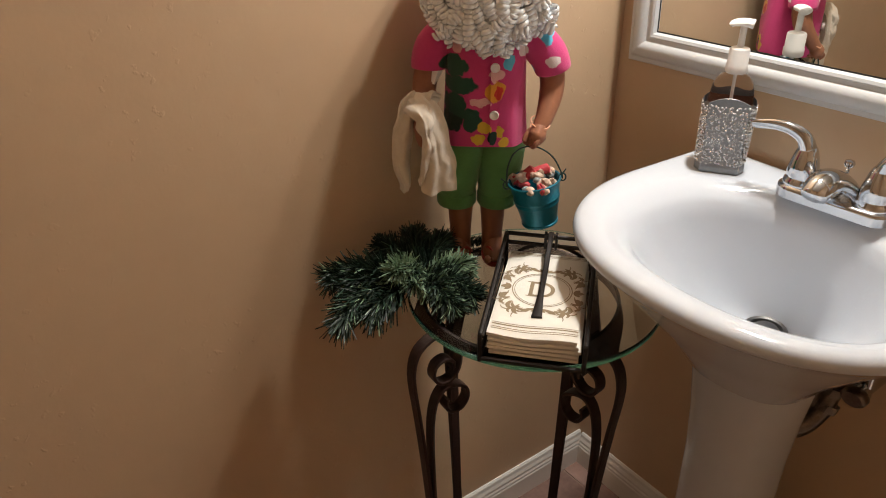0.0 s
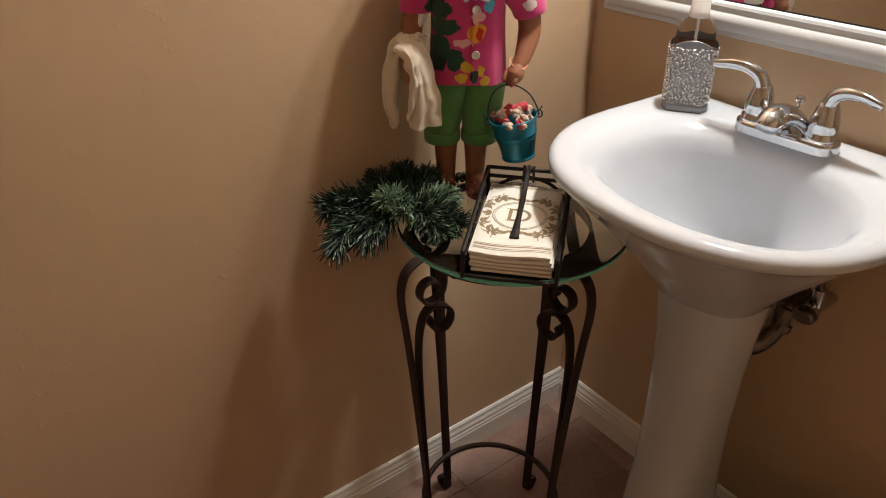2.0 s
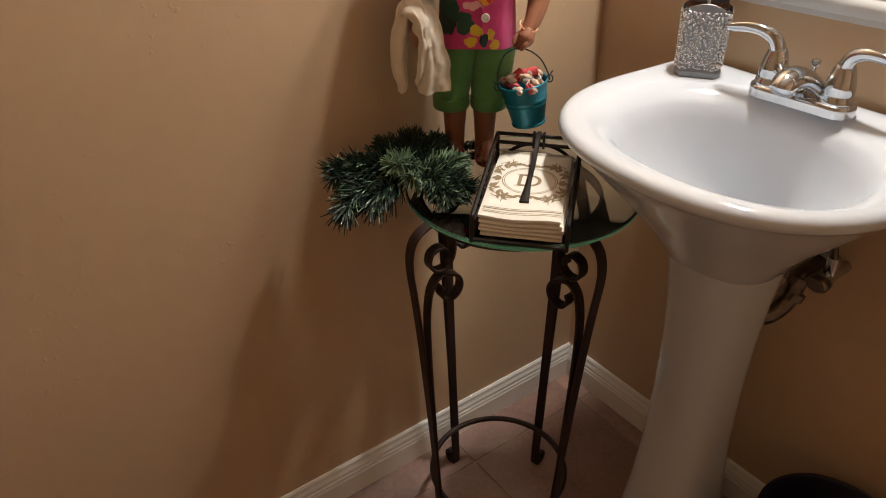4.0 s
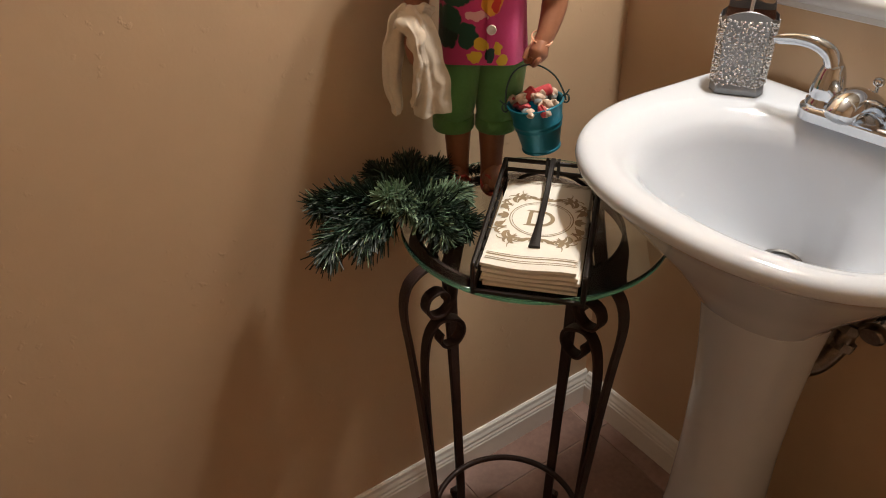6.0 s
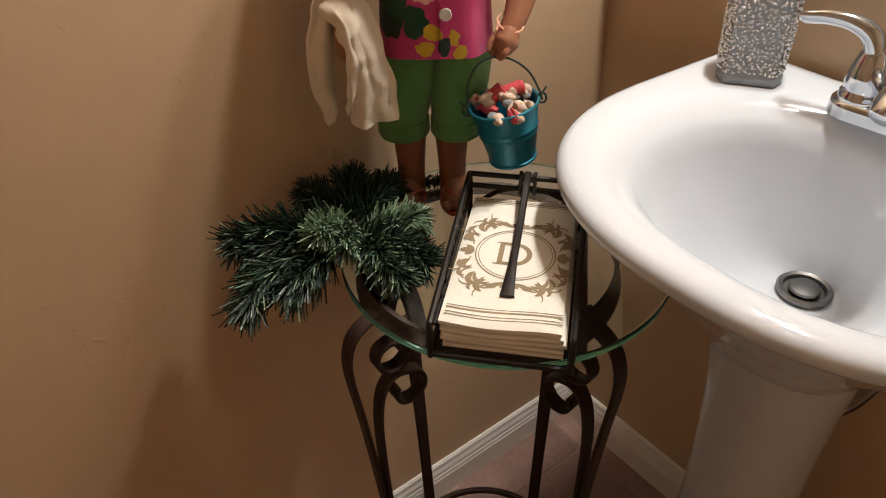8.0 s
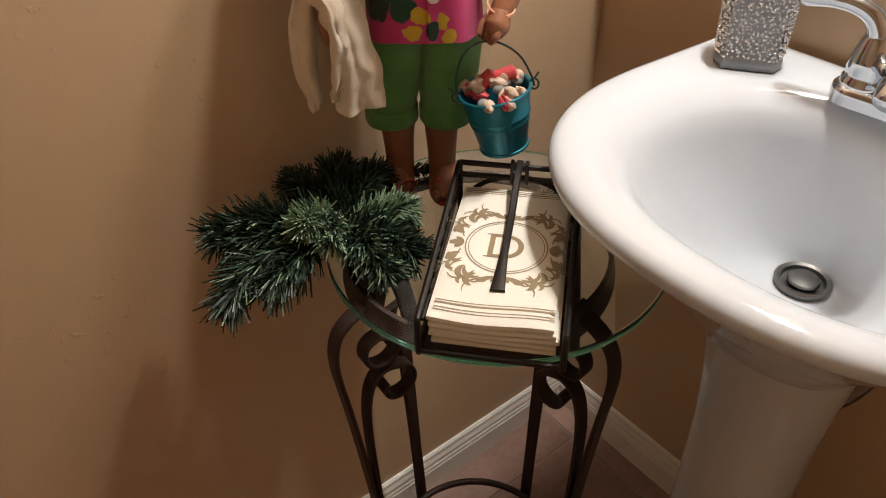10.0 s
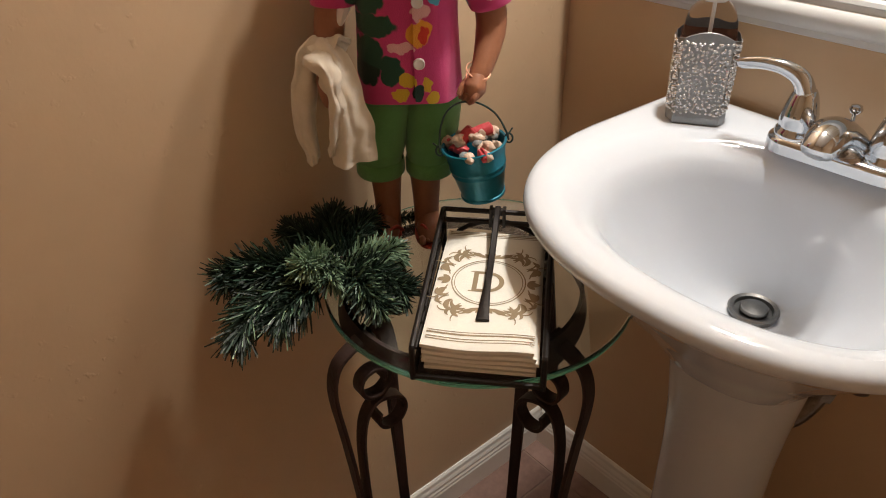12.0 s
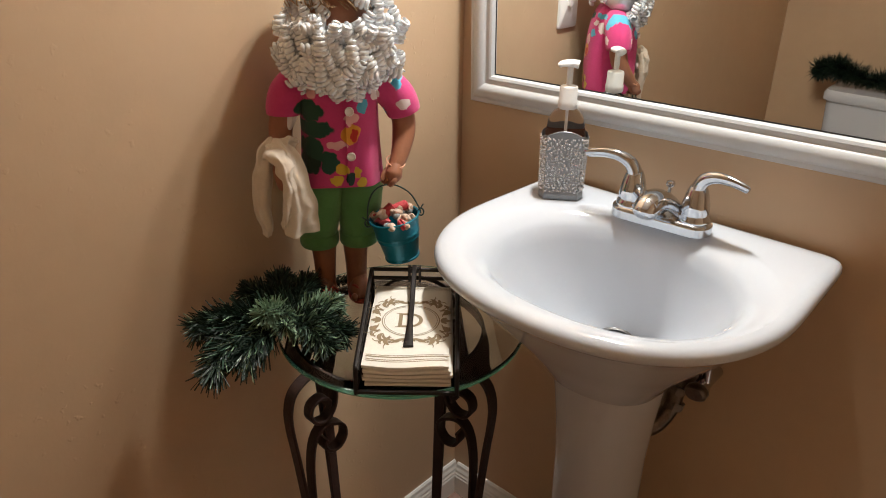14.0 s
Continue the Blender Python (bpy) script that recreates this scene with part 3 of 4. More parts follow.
part("bottom_ring", s, IRON, table)


def flat_bar(points, az, width=0.019, thick=0.0052, per=6):
    """A flat iron strap bent in the upright plane at the angle az; points are (radius, height)."""
    c, sn = math.cos(radians(az)), math.sin(radians(az))
    path = smooth_path([(BX + r * c, BY + r * sn, z) for r, z in points], per)
    hw, ht = width / 2, thick / 2
    sec = [(-hw, -ht * 0.6), (-hw * 0.9, -ht), (hw * 0.9, -ht), (hw, -ht * 0.6), (hw, ht * 0.6), (hw * 0.9, ht), (-hw * 0.9, ht), (-hw, ht * 0.6)]
    side = Vector((-sn, c, 0))
    s, rings = Shape(), []
    for k, p in enumerate(path):
        d = (path[min(k + 1, len(path) - 1)] - path[max(k - 1, 0)]).normalized()
        lift = side.cross(d)
        rings.append([p + side * a + lift * b for a, b in sec])
    s.loft(rings)
    return s


for az in (6, 103, 181, 267):
    outer = [(0.146, 0.748), (0.165, 0.742), (0.182, 0.728), (0.190, 0.703), (0.190, 0.67), (0.183, 0.61), (0.174, 0.52), (0.164, 0.40), (0.154, 0.27), (0.146, 0.14),
             (0.142, 0.05), (0.141, 0.004)]
    leg = part("leg", flat_bar(outer, az), IRON, table)
    scroll = [(0.141, 0.035), (0.148, 0.15), (0.154, 0.30), (0.160, 0.45), (0.162, 0.55), (0.160, 0.598), (0.153, 0.630), (0.139, 0.647), (0.121, 0.646), (0.102, 0.634),
              (0.098, 0.614), (0.109, 0.598), (0.127, 0.598), (0.137, 0.611), (0.134, 0.625)]
    part("scroll", flat_bar(scroll, az, 0.019, 0.005), IRON, leg)
    upper = [(0.139, 0.757), (0.124, 0.735), (0.112, 0.708), (0.114, 0.678), (0.128, 0.660), (0.147, 0.661), (0.157, 0.676), (0.153, 0.694), (0.137, 0.700), (0.124, 0.691),
             (0.125, 0.679)]
    part("scroll", flat_bar(upper, az, 0.019, 0.005), IRON, leg)
    foot = [(0.143, 0.05), (0.141, 0.018), (0.147, 0.0035), (0.160, 0.004), (0.167, 0.016), (0.162, 0.028), (0.152, 0.028)]
    part("foot_scroll", flat_bar(foot, az, 0.018, 0.005), IRON, leg)

# ---- napkin holder, turned on the glass top ----
RX, RY, RROT = 0.291, -0.446, 41.0
rack = thing("napkin_holder", (RX, RY, TZ), RROT, "black wire napkin holder with hinged weight bar", "napkin holder")
HW, HL, HH = 0.066, 0.112, 0.068
R = 0.0032


def rod(points, name="rod", r=R, per=4, bend=True):
    s = Shape()
    s.tube(smooth_path(points, per) if bend else points, r, 8)
    return part(name, s, WIRE, rack)


for sx in (-1, 1):
    rod([(sx * HW, -HL, 0.004), (sx * HW, HL, 0.004)], "base_rail", bend=False)
    rod([(sx * HW, -HL, 0.0), (sx * HW, -HL, 0.036), (sx * HW, -HL + 0.003, 0.041), (sx * HW, -HL + 0.012, 0.043), (sx * HW, 0.0, 0.055), (sx * HW, HL - 0.010, HH),
         (sx * HW, HL - 0.002, HH - 0.002), (sx * HW, HL, HH - 0.010), (sx * HW, HL, 0.0)], "side_rail")
    rod([(sx * HW, -HL + 0.02, 0.023), (sx * HW, HL, 0.040)], "middle_rail", 0.0022, bend=False)
    s = Shape()
    for k in range(7):
        y = -0.055 + k * 0.022
        ring = [(sx * HW, y + 0.008 * math.cos(a), 0.036 + 0.02 * k / 7 + 0.008 * math.sin(a)) for a in (2 * math.pi * j / 12 for j in range(10))]
        s.tube(ring, 0.0016, 6)
    part("scrollwork", s, WIRE, rack)
rod([(-HW, -HL, 0.004), (HW, -HL, 0.004)], "base_rail", bend=False)
rod([(-HW, HL, 0.004), (HW, HL, 0.004)], "base_rail", bend=False)
rod([(-HW, HL, HH), (HW, HL, HH)], "back_rail", bend=False)
rod([(-HW, HL, HH - 0.015), (HW, HL, HH - 0.015)], "back_rail", bend=False)
rod([(HW * 0.93 * math.cos(a), HL + 0.001, 0.006 + 0.048 * math.sin(a)) for a in (math.pi * k / 16 for k in range(17))], "arch", 0.0030, 2)
for y in (-0.07, 0.0, 0.07):
    rod([(-HW, y, 0.003), (HW, y, 0.003)], "floor_rod", 0.0025, bend=False)
s = Shape()
way = smooth_path([(0.0, HL + 0.002, HH + 0.004), (0.0, HL - 0.02, HH + 0.002), (0.0, 0.04, 0.055), (0.0, -0.02, 0.050), (0.0, -0.066, 0.0455)], 8)
s.sweep(way, lambda t: [((0.0036 + 0.0035 * max(0, (t - 0.72) / 0.28)) * a, (0.0034 - 0.0012 * max(0, (t - 0.72) / 0.28)) * b)
                        for a, b in ((-1, -0.7), (-0.7, -1), (0.7, -1), (1, -0.7), (1, 0.7), (0.7, 1), (-0.7, 1), (-1, 0.7))])
arm = part("weight_bar", s, WIRE, rack, "flat-ended black iron bar")
s = Shape()
s.tube([(-0.009, HL, HH), (0.009, HL, HH)], 0.0052, 10)
s.block(0.004, 0.010, 0.026, (-0.008, HL, HH - 0.02), 0.001, 0.0006)
s.block(0.004, 0.010, 0.026, (0.008, HL, HH - 0.02), 0.001, 0.0006)
part("hinge", s, WIRE, arm)

# ---- stack of paper napkins in the holder ----
stack = thing("napkin_stack", (RX, RY, TZ + 0.0062), RROT, "stack of folded cream paper napkins with gold monogram", "napkins")
NW, NL, LAYERS = 0.117, 0.212, 5
rng = random.Random(5)


def sag(x, y, level):
    """Gentle waves of the paper, growing towards the front end and up the stack."""
    edge = max(0.0, (-y - 0.03) / 0.075)
    return level * (0.0026 * math.sin(52 * x + 0.6 + 14 * y) * edge + 0.0008 * math.sin(30 * y + 1.0) - 0.0030 * edge * edge)


step = 0.0078
for k in range(LAYERS):
    s, nx, ny = Shape(), 20, 28
    ox, oy, tw = rng.uniform(-0.0015, 0.0015), rng.uniform(-0.002, 0.002), radians(rng.uniform(-0.8, 0.8))
    lev = k / LAYERS
    cut = rng.uniform(0.0, 0.003)
    low, high = [], []
    for j in range(ny + 1):
        for i in range(nx + 1):
            x, y = (i / nx - 0.5) * (NW - cut), (j / ny - 0.5) * (NL - cut)
            X, Y = ox + x * math.cos(tw) - y * math.sin(tw), oy + x * math.sin(tw) + y * math.cos(tw)
            z = k * step + sag(x, y, lev)
            puff = 0.0076 if 0 < i < nx and 0 < j < ny else 0.0040
            low.append((X, Y, z + (0.0016 if i in (0, nx) or j in (0, ny) else 0.0)))
            high.append((X, Y, z + puff + (0.0016 if i in (0, nx) or j in (0, ny) else 0.0)))
    s.v = low + high
    o = len(low)
    for j in range(ny):
        for i in range(nx):
            a = j * (nx + 1) + i
            s.face((a, a + nx + 1, a + nx + 2, a + 1))
            s.face((o + a, o + a + 1, o + a + nx + 2, o + a + nx + 1))
    rim = [i for i in range(nx + 1)] + [j * (nx + 1) + nx for j in range(1, ny + 1)] + [ny * (nx + 1) + i for i in reversed(range(nx))] + [j * (nx + 1) for j in reversed(range(1, ny))]
    for a, b in zip(rim, rim[1:] + rim[:1]):
        s.face((a, b, b + o, a + o))
    last = part("napkin", s, NAPKIN, stack)

TOPZ = (LAYERS - 1) * step + 0.0076 + 0.0004


def lay(x, y):
    return (x, y, TOPZ + sag(x, y, (LAYERS - 1) / LAYERS))


def print_strip(shape, centre_line, width):
    """A flat printed stroke of varying width that lies on the top napkin."""
    rings = []
    pts = [Vector((*p, 0)) for p in centre_line]
    for k, p in enumerate(pts):
        d = (pts[min(k + 1, len(pts) - 1)] - pts[max(k - 1, 0)]).normalized()
        sd = Vector((-d.y, d.x, 0)) * width(k / (len(pts) - 1)) / 2
        rings.append([lay(*(p + sd)[:2]), lay(*(p - sd)[:2])])
    shape.loft(rings, closed=False)


s = Shape()
for rad, wd in ((0.0405, 0.0013), (0.0375, 0.0008)):
    print_strip(s, [(rad * math.cos(a), rad * math.sin(a)) for a in (2 * math.pi * k / 64 for k in range(65))], lambda t, wd=wd: wd)
part("printed_ring", s, PRINT, last, "double gold printed circle", False)
for y, wd in ((-0.0965, 0.0012), (-0.0930, 0.0012), (-0.087, 0.0022), (-0.0835, 0.0010), (0.097, 0.0012), (0.0935, 0.0018), (0.0900, 0.0010)):
    s = Shape()
    print_strip(s, [(x / 20 * NW * 0.470, y) for x in range(-20, 21)], lambda t, wd=wd: wd)
    part("printed_stripe", s, PRINT, last, "gold printed border stripe", False)


def leaf(shape, x, y, ang, length, fat, curl=0.0):
    pts, px, py, a = [], x, y, ang
    for k in range(11):
        pts.append((px, py))
        px, py, a = px + math.cos(a) * length / 10, py + math.sin(a) * length / 10, a + curl / 10
    print_strip(shape, pts, lambda t: 0.0002 + 1.3 * fat * math.sin(math.pi * min(1, t * 0.96 + 0.02)) ** 0.8)


s = Shape()
for qx in (-1, 1):
    for qy in (-1, 1):
        def q(x, y, ang, length, fat, curl=0.0):
            a = ang if qx > 0 else math.pi - ang
            a = a if qy > 0 else -a
            leaf(s, qx * x, qy * y, a, length, fat, curl * qx * qy)
        q(0.004, 0.046, 0.25, 0.022, 0.0042, 0.5)
        q(0.020, 0.047, 0.5, 0.026, 0.0036, -2.6)
        q(0.024, 0.044, 0.15, 0.024, 0.0050, 2.9)
        q(0.030, 0.046, 1.2, 0.018, 0.0034, -3.6)
        q(0.036, 0.034, 0.6, 0.022, 0.0046, 2.2)
        q(0.041, 0.024, 0.9, 0.024, 0.0036, -3.2)
        q(0.044, 0.016, 0.2, 0.017, 0.0050, 1.8)
        q(0.012, 0.050, 0.9, 0.012, 0.0030, -1.8)
        q(0.046, 0.040, 0.2, 0.014, 0.0032, -2.8)
        q(0.034, 0.050, 0.0, 0.014, 0.0028, 2.8)


def curl(shape, x, y, ang, length, bend, tighten, width):
    """A printed tendril that winds up towards its end."""
    pts, px, py, a, n = [], x, y, ang, 22
    for k in range(n):
        pts.append((px, py))
        px, py = px + math.cos(a) * length / n, py + math.sin(a) * length / n
        a += (bend + tighten * k / n) / n
    print_strip(shape, pts, lambda t: width * (0.35 + 0.65 * math.sin(math.pi * min(1, 0.1 + 0.9 * t))))


for qx in (-1, 1):
    for qy in (-1, 1):
        for x, y, ang, length, bend, tighten, width in ((0.008, 0.046, 0.35, 0.040, -0.6, 5.2, 0.0022), (0.026, 0.040, 0.9, 0.034, 0.3, -6.4, 0.0024),
                                                        (0.044, 0.010, 1.25, 0.036, 0.8, -6.0, 0.0022), (0.040, 0.028, 0.3, 0.026, 1.0, 5.0, 0.0020),
                                                        (0.016, 0.049, 1.0, 0.020, -0.5, -5.5, 0.0018)):
            a = ang if qx > 0 else math.pi - ang
            curl(s, qx * x, qy * y, a if qy > 0 else -a, length, bend * qx * qy, tighten * qx * qy, width)
for ang, base in ((0, 0.0425), (math.pi, 0.0425), (math.pi / 2, 0.0435), (-math.pi / 2, 0.0435)):
    for off, ln, ft in ((0, 0.016, 0.006), (0.75, 0.013, 0.0045), (-0.75, 0.013, 0.0045)):
        leaf(s, base * math.cos(ang), base * math.sin(ang), ang + off, ln if abs(math.cos(ang)) < 0.5 else ln * 0.9, ft)
tagged(part("printed_scrollwork", s, PRINT, last, "gold printed leaf scrolls", False), kind="stuff")
text = bpy.data.curves.new("monogram", "FONT")
text.body, text.size, text.align_x, text.align_y = "D", 0.054, "CENTER", "CENTER"
text_ob = bpy.data.objects.new("monogram", text)
scene.collection.objects.link(text_ob)
text_me = bpy.data.meshes.new_from_object(text_ob.evaluated_get(bpy.context.evaluated_depsgraph_get()))
bpy.data.objects.remove(text_ob)
zs = [v.co.copy() for v in text_me.vertices]
midx, midy = (min(c.x for c in zs) + max(c.x for c in zs)) / 2, (min(c.y for c in zs) + max(c.y for c in zs)) / 2
for v in text_me.vertices:
    v.co = lay((v.co.x - midx) * 1.02, v.co.y - midy)
text_me.materials.clear()
text_me.materials.append(PRINT)
part("printed_letter", text_me, PRINT, last, "gold printed capital letter")
x0 = min(c.x for c in zs) - midx
hy = max(c.y for c in zs) - midy
for y in (-hy + 0.001, hy - 0.001):
    s = Shape()
    print_strip(s, [(x0 - 0.004 + 0.014 * k / 6, y) for k in range(7)], lambda t: 0.0016)
    part("printed_serif", s, PRINT, last, "", False)

# ---- soap dispenser on the sink deck ----
soap = thing("soap_dispenser", (0.293, -0.080, SZ), 34, "clear pump soap bottle in a silver beaded sleeve", "soap dispenser")
sec = [(-0.034, -0.012), (-0.026, -0.027), (0.026, -0.027), (0.034, -0.012), (0.034, 0.014), (0.026, 0.026), (-0.026, 0.026), (-0.034, 0.014)]


def sleeve_ring(g, z, cut=0.0):
    out = []
    for k in range(8):
        (ax, ay), (bx, by) = sec[k], sec[(k + 1) % 8]
        for j in range(6):
            x, y = ax + (bx - ax) * j / 6, ay + (by - ay) * j / 6
            arch = cut * (math.cos(min(1.0, abs(x) / 0.034) * math.pi / 2) if abs(y) > 0.015 else 0.0)
            out.append((x * g, y * g, z + arch))
    return out


s = Shape()
s.loft([sleeve_ring(0.97, 0.0), sleeve_ring(1.0, 0.001), sleeve_ring(1.0, 0.010), sleeve_ring(0.985, 0.011), sleeve_ring(1.01, 0.05), sleeve_ring(1.04, 0.098, 0.012),
        sleeve_ring(1.02, 0.0985, 0.012), sleeve_ring(0.96, 0.05), sleeve_ring(0.94, 0.006)])
part("sleeve", s, SLEEVE, soap, "silver metal sleeve")
bead_v, bead_f = [], []
rb = random.Random(11)
for k in range(8):
    (ax, ay), (bx, by) = sec[k], sec[(k + 1) % 8]
    ln = math.hypot(bx - ax, by - ay)
    nx, ny = (by - ay) / ln, -(bx - ax) / ln
    cols, rows = max(2, int(ln / 0.0041)), 21
    for cell in range(cols * rows):
        i, j = cell % cols, cell // cols
        u = min(0.98, max(0.02, (i + 0.25 + 0.5 * (j % 2) + rb.uniform(-0.45, 0.45)) / cols))
        z = 0.0150 + 0.0041 * (j + rb.uniform(-0.45, 0.45))
        g = 0.985 + 0.055 * (z - 0.011) / 0.09
        x, y = (ax + (bx - ax) * u) * g, (ay + (by - ay) * u) * g
        if z > 0.096 + (0.011 * math.cos(min(1, abs(x) / 0.034) * math.pi / 2) if abs(y) > 0.015 else 0):
            continue
        r, o = rb.uniform(0.0013, 0.0021), len(bead_v)
        c = Vector((x, y, z))
        t1, nn = Vector((bx - ax, by - ay, 0)) / ln, Vector((nx, ny, 0))
        bead_v += [c + t1 * r * math.cos(2 * math.pi * j / 6) * q1 + Vector((0, 0, r * math.sin(2 * math.pi * j / 6) * q1)) + nn * r * h1
                   for q1, h1 in ((1.0, 0.25), (0.7, 0.9)) for j in range(6)] + [c + nn * r * 1.2]
        for j in range(6):
            bead_f += [(o + j, o + (j + 1) % 6, o + 6 + (j + 1) % 6, o + 6 + j), (o + 6 + j, o + 6 + (j + 1) % 6, o + 12)]
me = bpy.data.meshes.new("beading")
me.from_pydata(bead_v, [], bead_f)
me.materials.append(BEAD)
me.polygons.foreach_set("use_smooth", [True] * len(bead_f))
tagged(part("beading", me, BEAD, soap, "tiny silver beads"), kind="stuff")
s = Shape()
s.loft([[(px * g, py * g, z) for px, py in rounded(0.058, 0.043, 0.014, 5)] for g, z in
        ((0.95, 0.004), (1, 0.008), (1, 0.105), (0.97, 0.116), (0.86, 0.126), (0.66, 0.134), (0.44, 0.138), (0.40, 0.146))])
part("bottle", s, CLEAR, soap, "clear plastic bottle")
s = Shape()
s.loft([[(px, py, z) for px, py in rounded(0.0615, 0.0465, 0.0145, 5)] for z in (0.055, 0.101)], caps=(False, False))
part("label", s, LABEL, soap, "dark brown label with pale print")
s = Shape()
s.lathe([(0.0135, 0.139), (0.0145, 0.141), (0.0145, 0.150), (0.0135, 0.152), (0.0135, 0.170), (0.0125, 0.172), (0.009, 0.173), (0.0045, 0.174), (0.0045, 0.198), (0.003, 0.199)], 24)
part("pump_collar", s, PUMP, soap)
s = Shape()
s.sweep(smooth_path([(0.012, 0, 0.204), (0.004, 0, 0.2055), (-0.006, 0, 0.2055), (-0.0135, -0.001, 0.204), (-0.0165, -0.001, 0.201)], 5),
        lambda t: [((0.0095 - 0.0035 * max(0, t - 0.5) * 2) * (1 if 0.04 < t < 0.96 else 0.7) * math.cos(a), (0.0062 - 0.0024 * t) * math.sin(a)) for a in (2 * math.pi * k / 14 for k in range(14))], up=(0, 0, 1))
s.lathe([(0.004, 0.19), (0.0045, 0.201)], 14)
part("pump_head", s, PUMP, soap)
s = Shape()
s.tube([(0, 0, 0.02), (0, 0, 0.14)], 0.0022, 8)
part("dip_tube", s, PUMP, soap)

soap.matrix_basis = pose(0.290, -0.081, SZ, 0, 0, 34) @ Matrix.Scale(1.07, 4)

# ---- doll ----
DX, DY, DZ, DR = 0.0955, -0.3930, TZ, 52.0
s = Shape()


def oval(cx, cy, z, rx, ry, n=24, tilt=0.0):
    return [(cx + rx * math.cos(2 * math.pi * k / n), cy + ry * math.sin(2 * math.pi * k / n), z + tilt * math.sin(2 * math.pi * k / n)) for k in range(n)]


for sx in (-1, 1):
    cx = sx * 0.0250 - 0.010
    s.loft([oval(cx, 0.0, z, r, r * 1.05) for z, r in ((0.004, 0.0165), (0.02, 0.0160), (0.05, 0.0172), (0.08, 0.0195), (0.11, 0.021))], 0)
    s.loft([oval(cx + sx * 0.003, cy, z, rx, ry) for cy, z, rx, ry in ((-0.012, 0.003, 0.015, 0.030), (-0.012, 0.008, 0.0175, 0.035), (-0.011, 0.015, 0.016, 0.032),
                                                                    (-0.004, 0.024, 0.013, 0.021), (0.0, 0.034, 0.012, 0.016))], 0)
    for j, (ox, rr) in enumerate(((-0.010, 0.0058), (-0.003, 0.0048), (0.003, 0.0044), (0.0085, 0.004), (0.0125, 0.0036))):
        s.ball((cx + sx * 0.003 - sx * ox * -1, -0.043 + 0.0025 * j, 0.0085), (rr, rr * 1.6, rr), 8, 6, 0)
    s.loft([oval(cx + sx * 0.003, -0.012, z, 0.0195, 0.040) for z in (0.0, 0.0038)], 4)
    s.tube(smooth_path([(cx - 0.013, -0.012, 0.006), (cx - 0.006, -0.024, 0.020), (cx + sx * 0.003, -0.034, 0.0165), (cx + 0.010, -0.024, 0.019), (cx + 0.018, -0.012, 0.006)], 4), 0.0024, 6, 4)
    cuff = [(0.096, 0.0275, 0.029), (0.094, 0.0295, 0.031), (0.097, 0.0308, 0.0325), (0.112, 0.0305, 0.0325), (0.114, 0.0290, 0.031)]
    s.loft([oval(cx + sx * 0.006, 0.001, z - 0.006, rx, ry) for z, rx, ry in cuff], 1, caps=(False, False))
    s.loft([oval(cx + sx * (0.003 - 0.004 * u) + 0.010 * (z - 0.11) / 0.1, 0.001, z, rx, ry) for u, z, rx, ry in ((-0.8, 0.105, 0.0280, 0.030), (-0.9, 0.119, 0.0310, 0.033), (-0.6, 0.150, 0.034, 0.036),
                                                                                 (-0.2, 0.18, 0.036, 0.0385), (0.4, 0.215, 0.034, 0.038))], 1, caps=(False, True))
# shirt body, with soft folds
body = []
for z, rx, ry in ((0.201, 0.0600, 0.043), (0.199, 0.0615, 0.0445), (0.207, 0.0615, 0.045), (0.226, 0.0605, 0.0455), (0.25, 0.0590, 0.046), (0.28, 0.0575, 0.0455), (0.31, 0.0570, 0.044),
                  (0.335, 0.0575, 0.041), (0.355, 0.055, 0.036), (0.37, 0.040, 0.029), (0.38, 0.022, 0.02)):
    ring = []
    for k in range(48):
        a = 2 * math.pi * k / 48
        fold = 1 + 0.022 * math.sin(5 * a + 1.0) * (0.36 - z) / 0.17 + 0.012 * math.sin(9 * a + 20 * z)
        ring.append((rx * fold * math.copysign(abs(math.cos(a)) ** 0.8, math.cos(a)), ry * (1.12 if math.sin(a) > 0 else 1.26) * fold * math.copysign(abs(math.sin(a)) ** 0.9, math.sin(a)), z + 0.002 * math.sin(3 * a)))
    body.append(ring)
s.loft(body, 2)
# overlapping shirt front
s.loft([[(0.0155 + 0.0006 * math.sin(60 * z), -0.0595 + 0.09 * max(0, z - 0.27), z), (0.006, -0.0612 + 0.09 * max(0, z - 0.27), z)] for z in [0.204 + 0.011 * k for k in range(12)]], 2, closed=False)
for z in (0.315, 0.250):
    s.loft([[(0.0115 + r * math.cos(2 * math.pi * k / 16), y - 0.012 + 0.09 * max(0, z - 0.27), z + r * math.sin(2 * math.pi * k / 16)) for k in range(16)]
            for r, y in ((0.0062, -0.046), (0.0066, -0.0505), (0.0058, -0.0515), (0.0048, -0.0505), (0.001, -0.0503))], 5)


def limb(points, radii, slot, n=16):
    path = smooth_path(points, 5)
    s.tube(path, lambda t: float(np.interp(t, np.linspace(0, 1, len(radii)), radii)), n, slot)


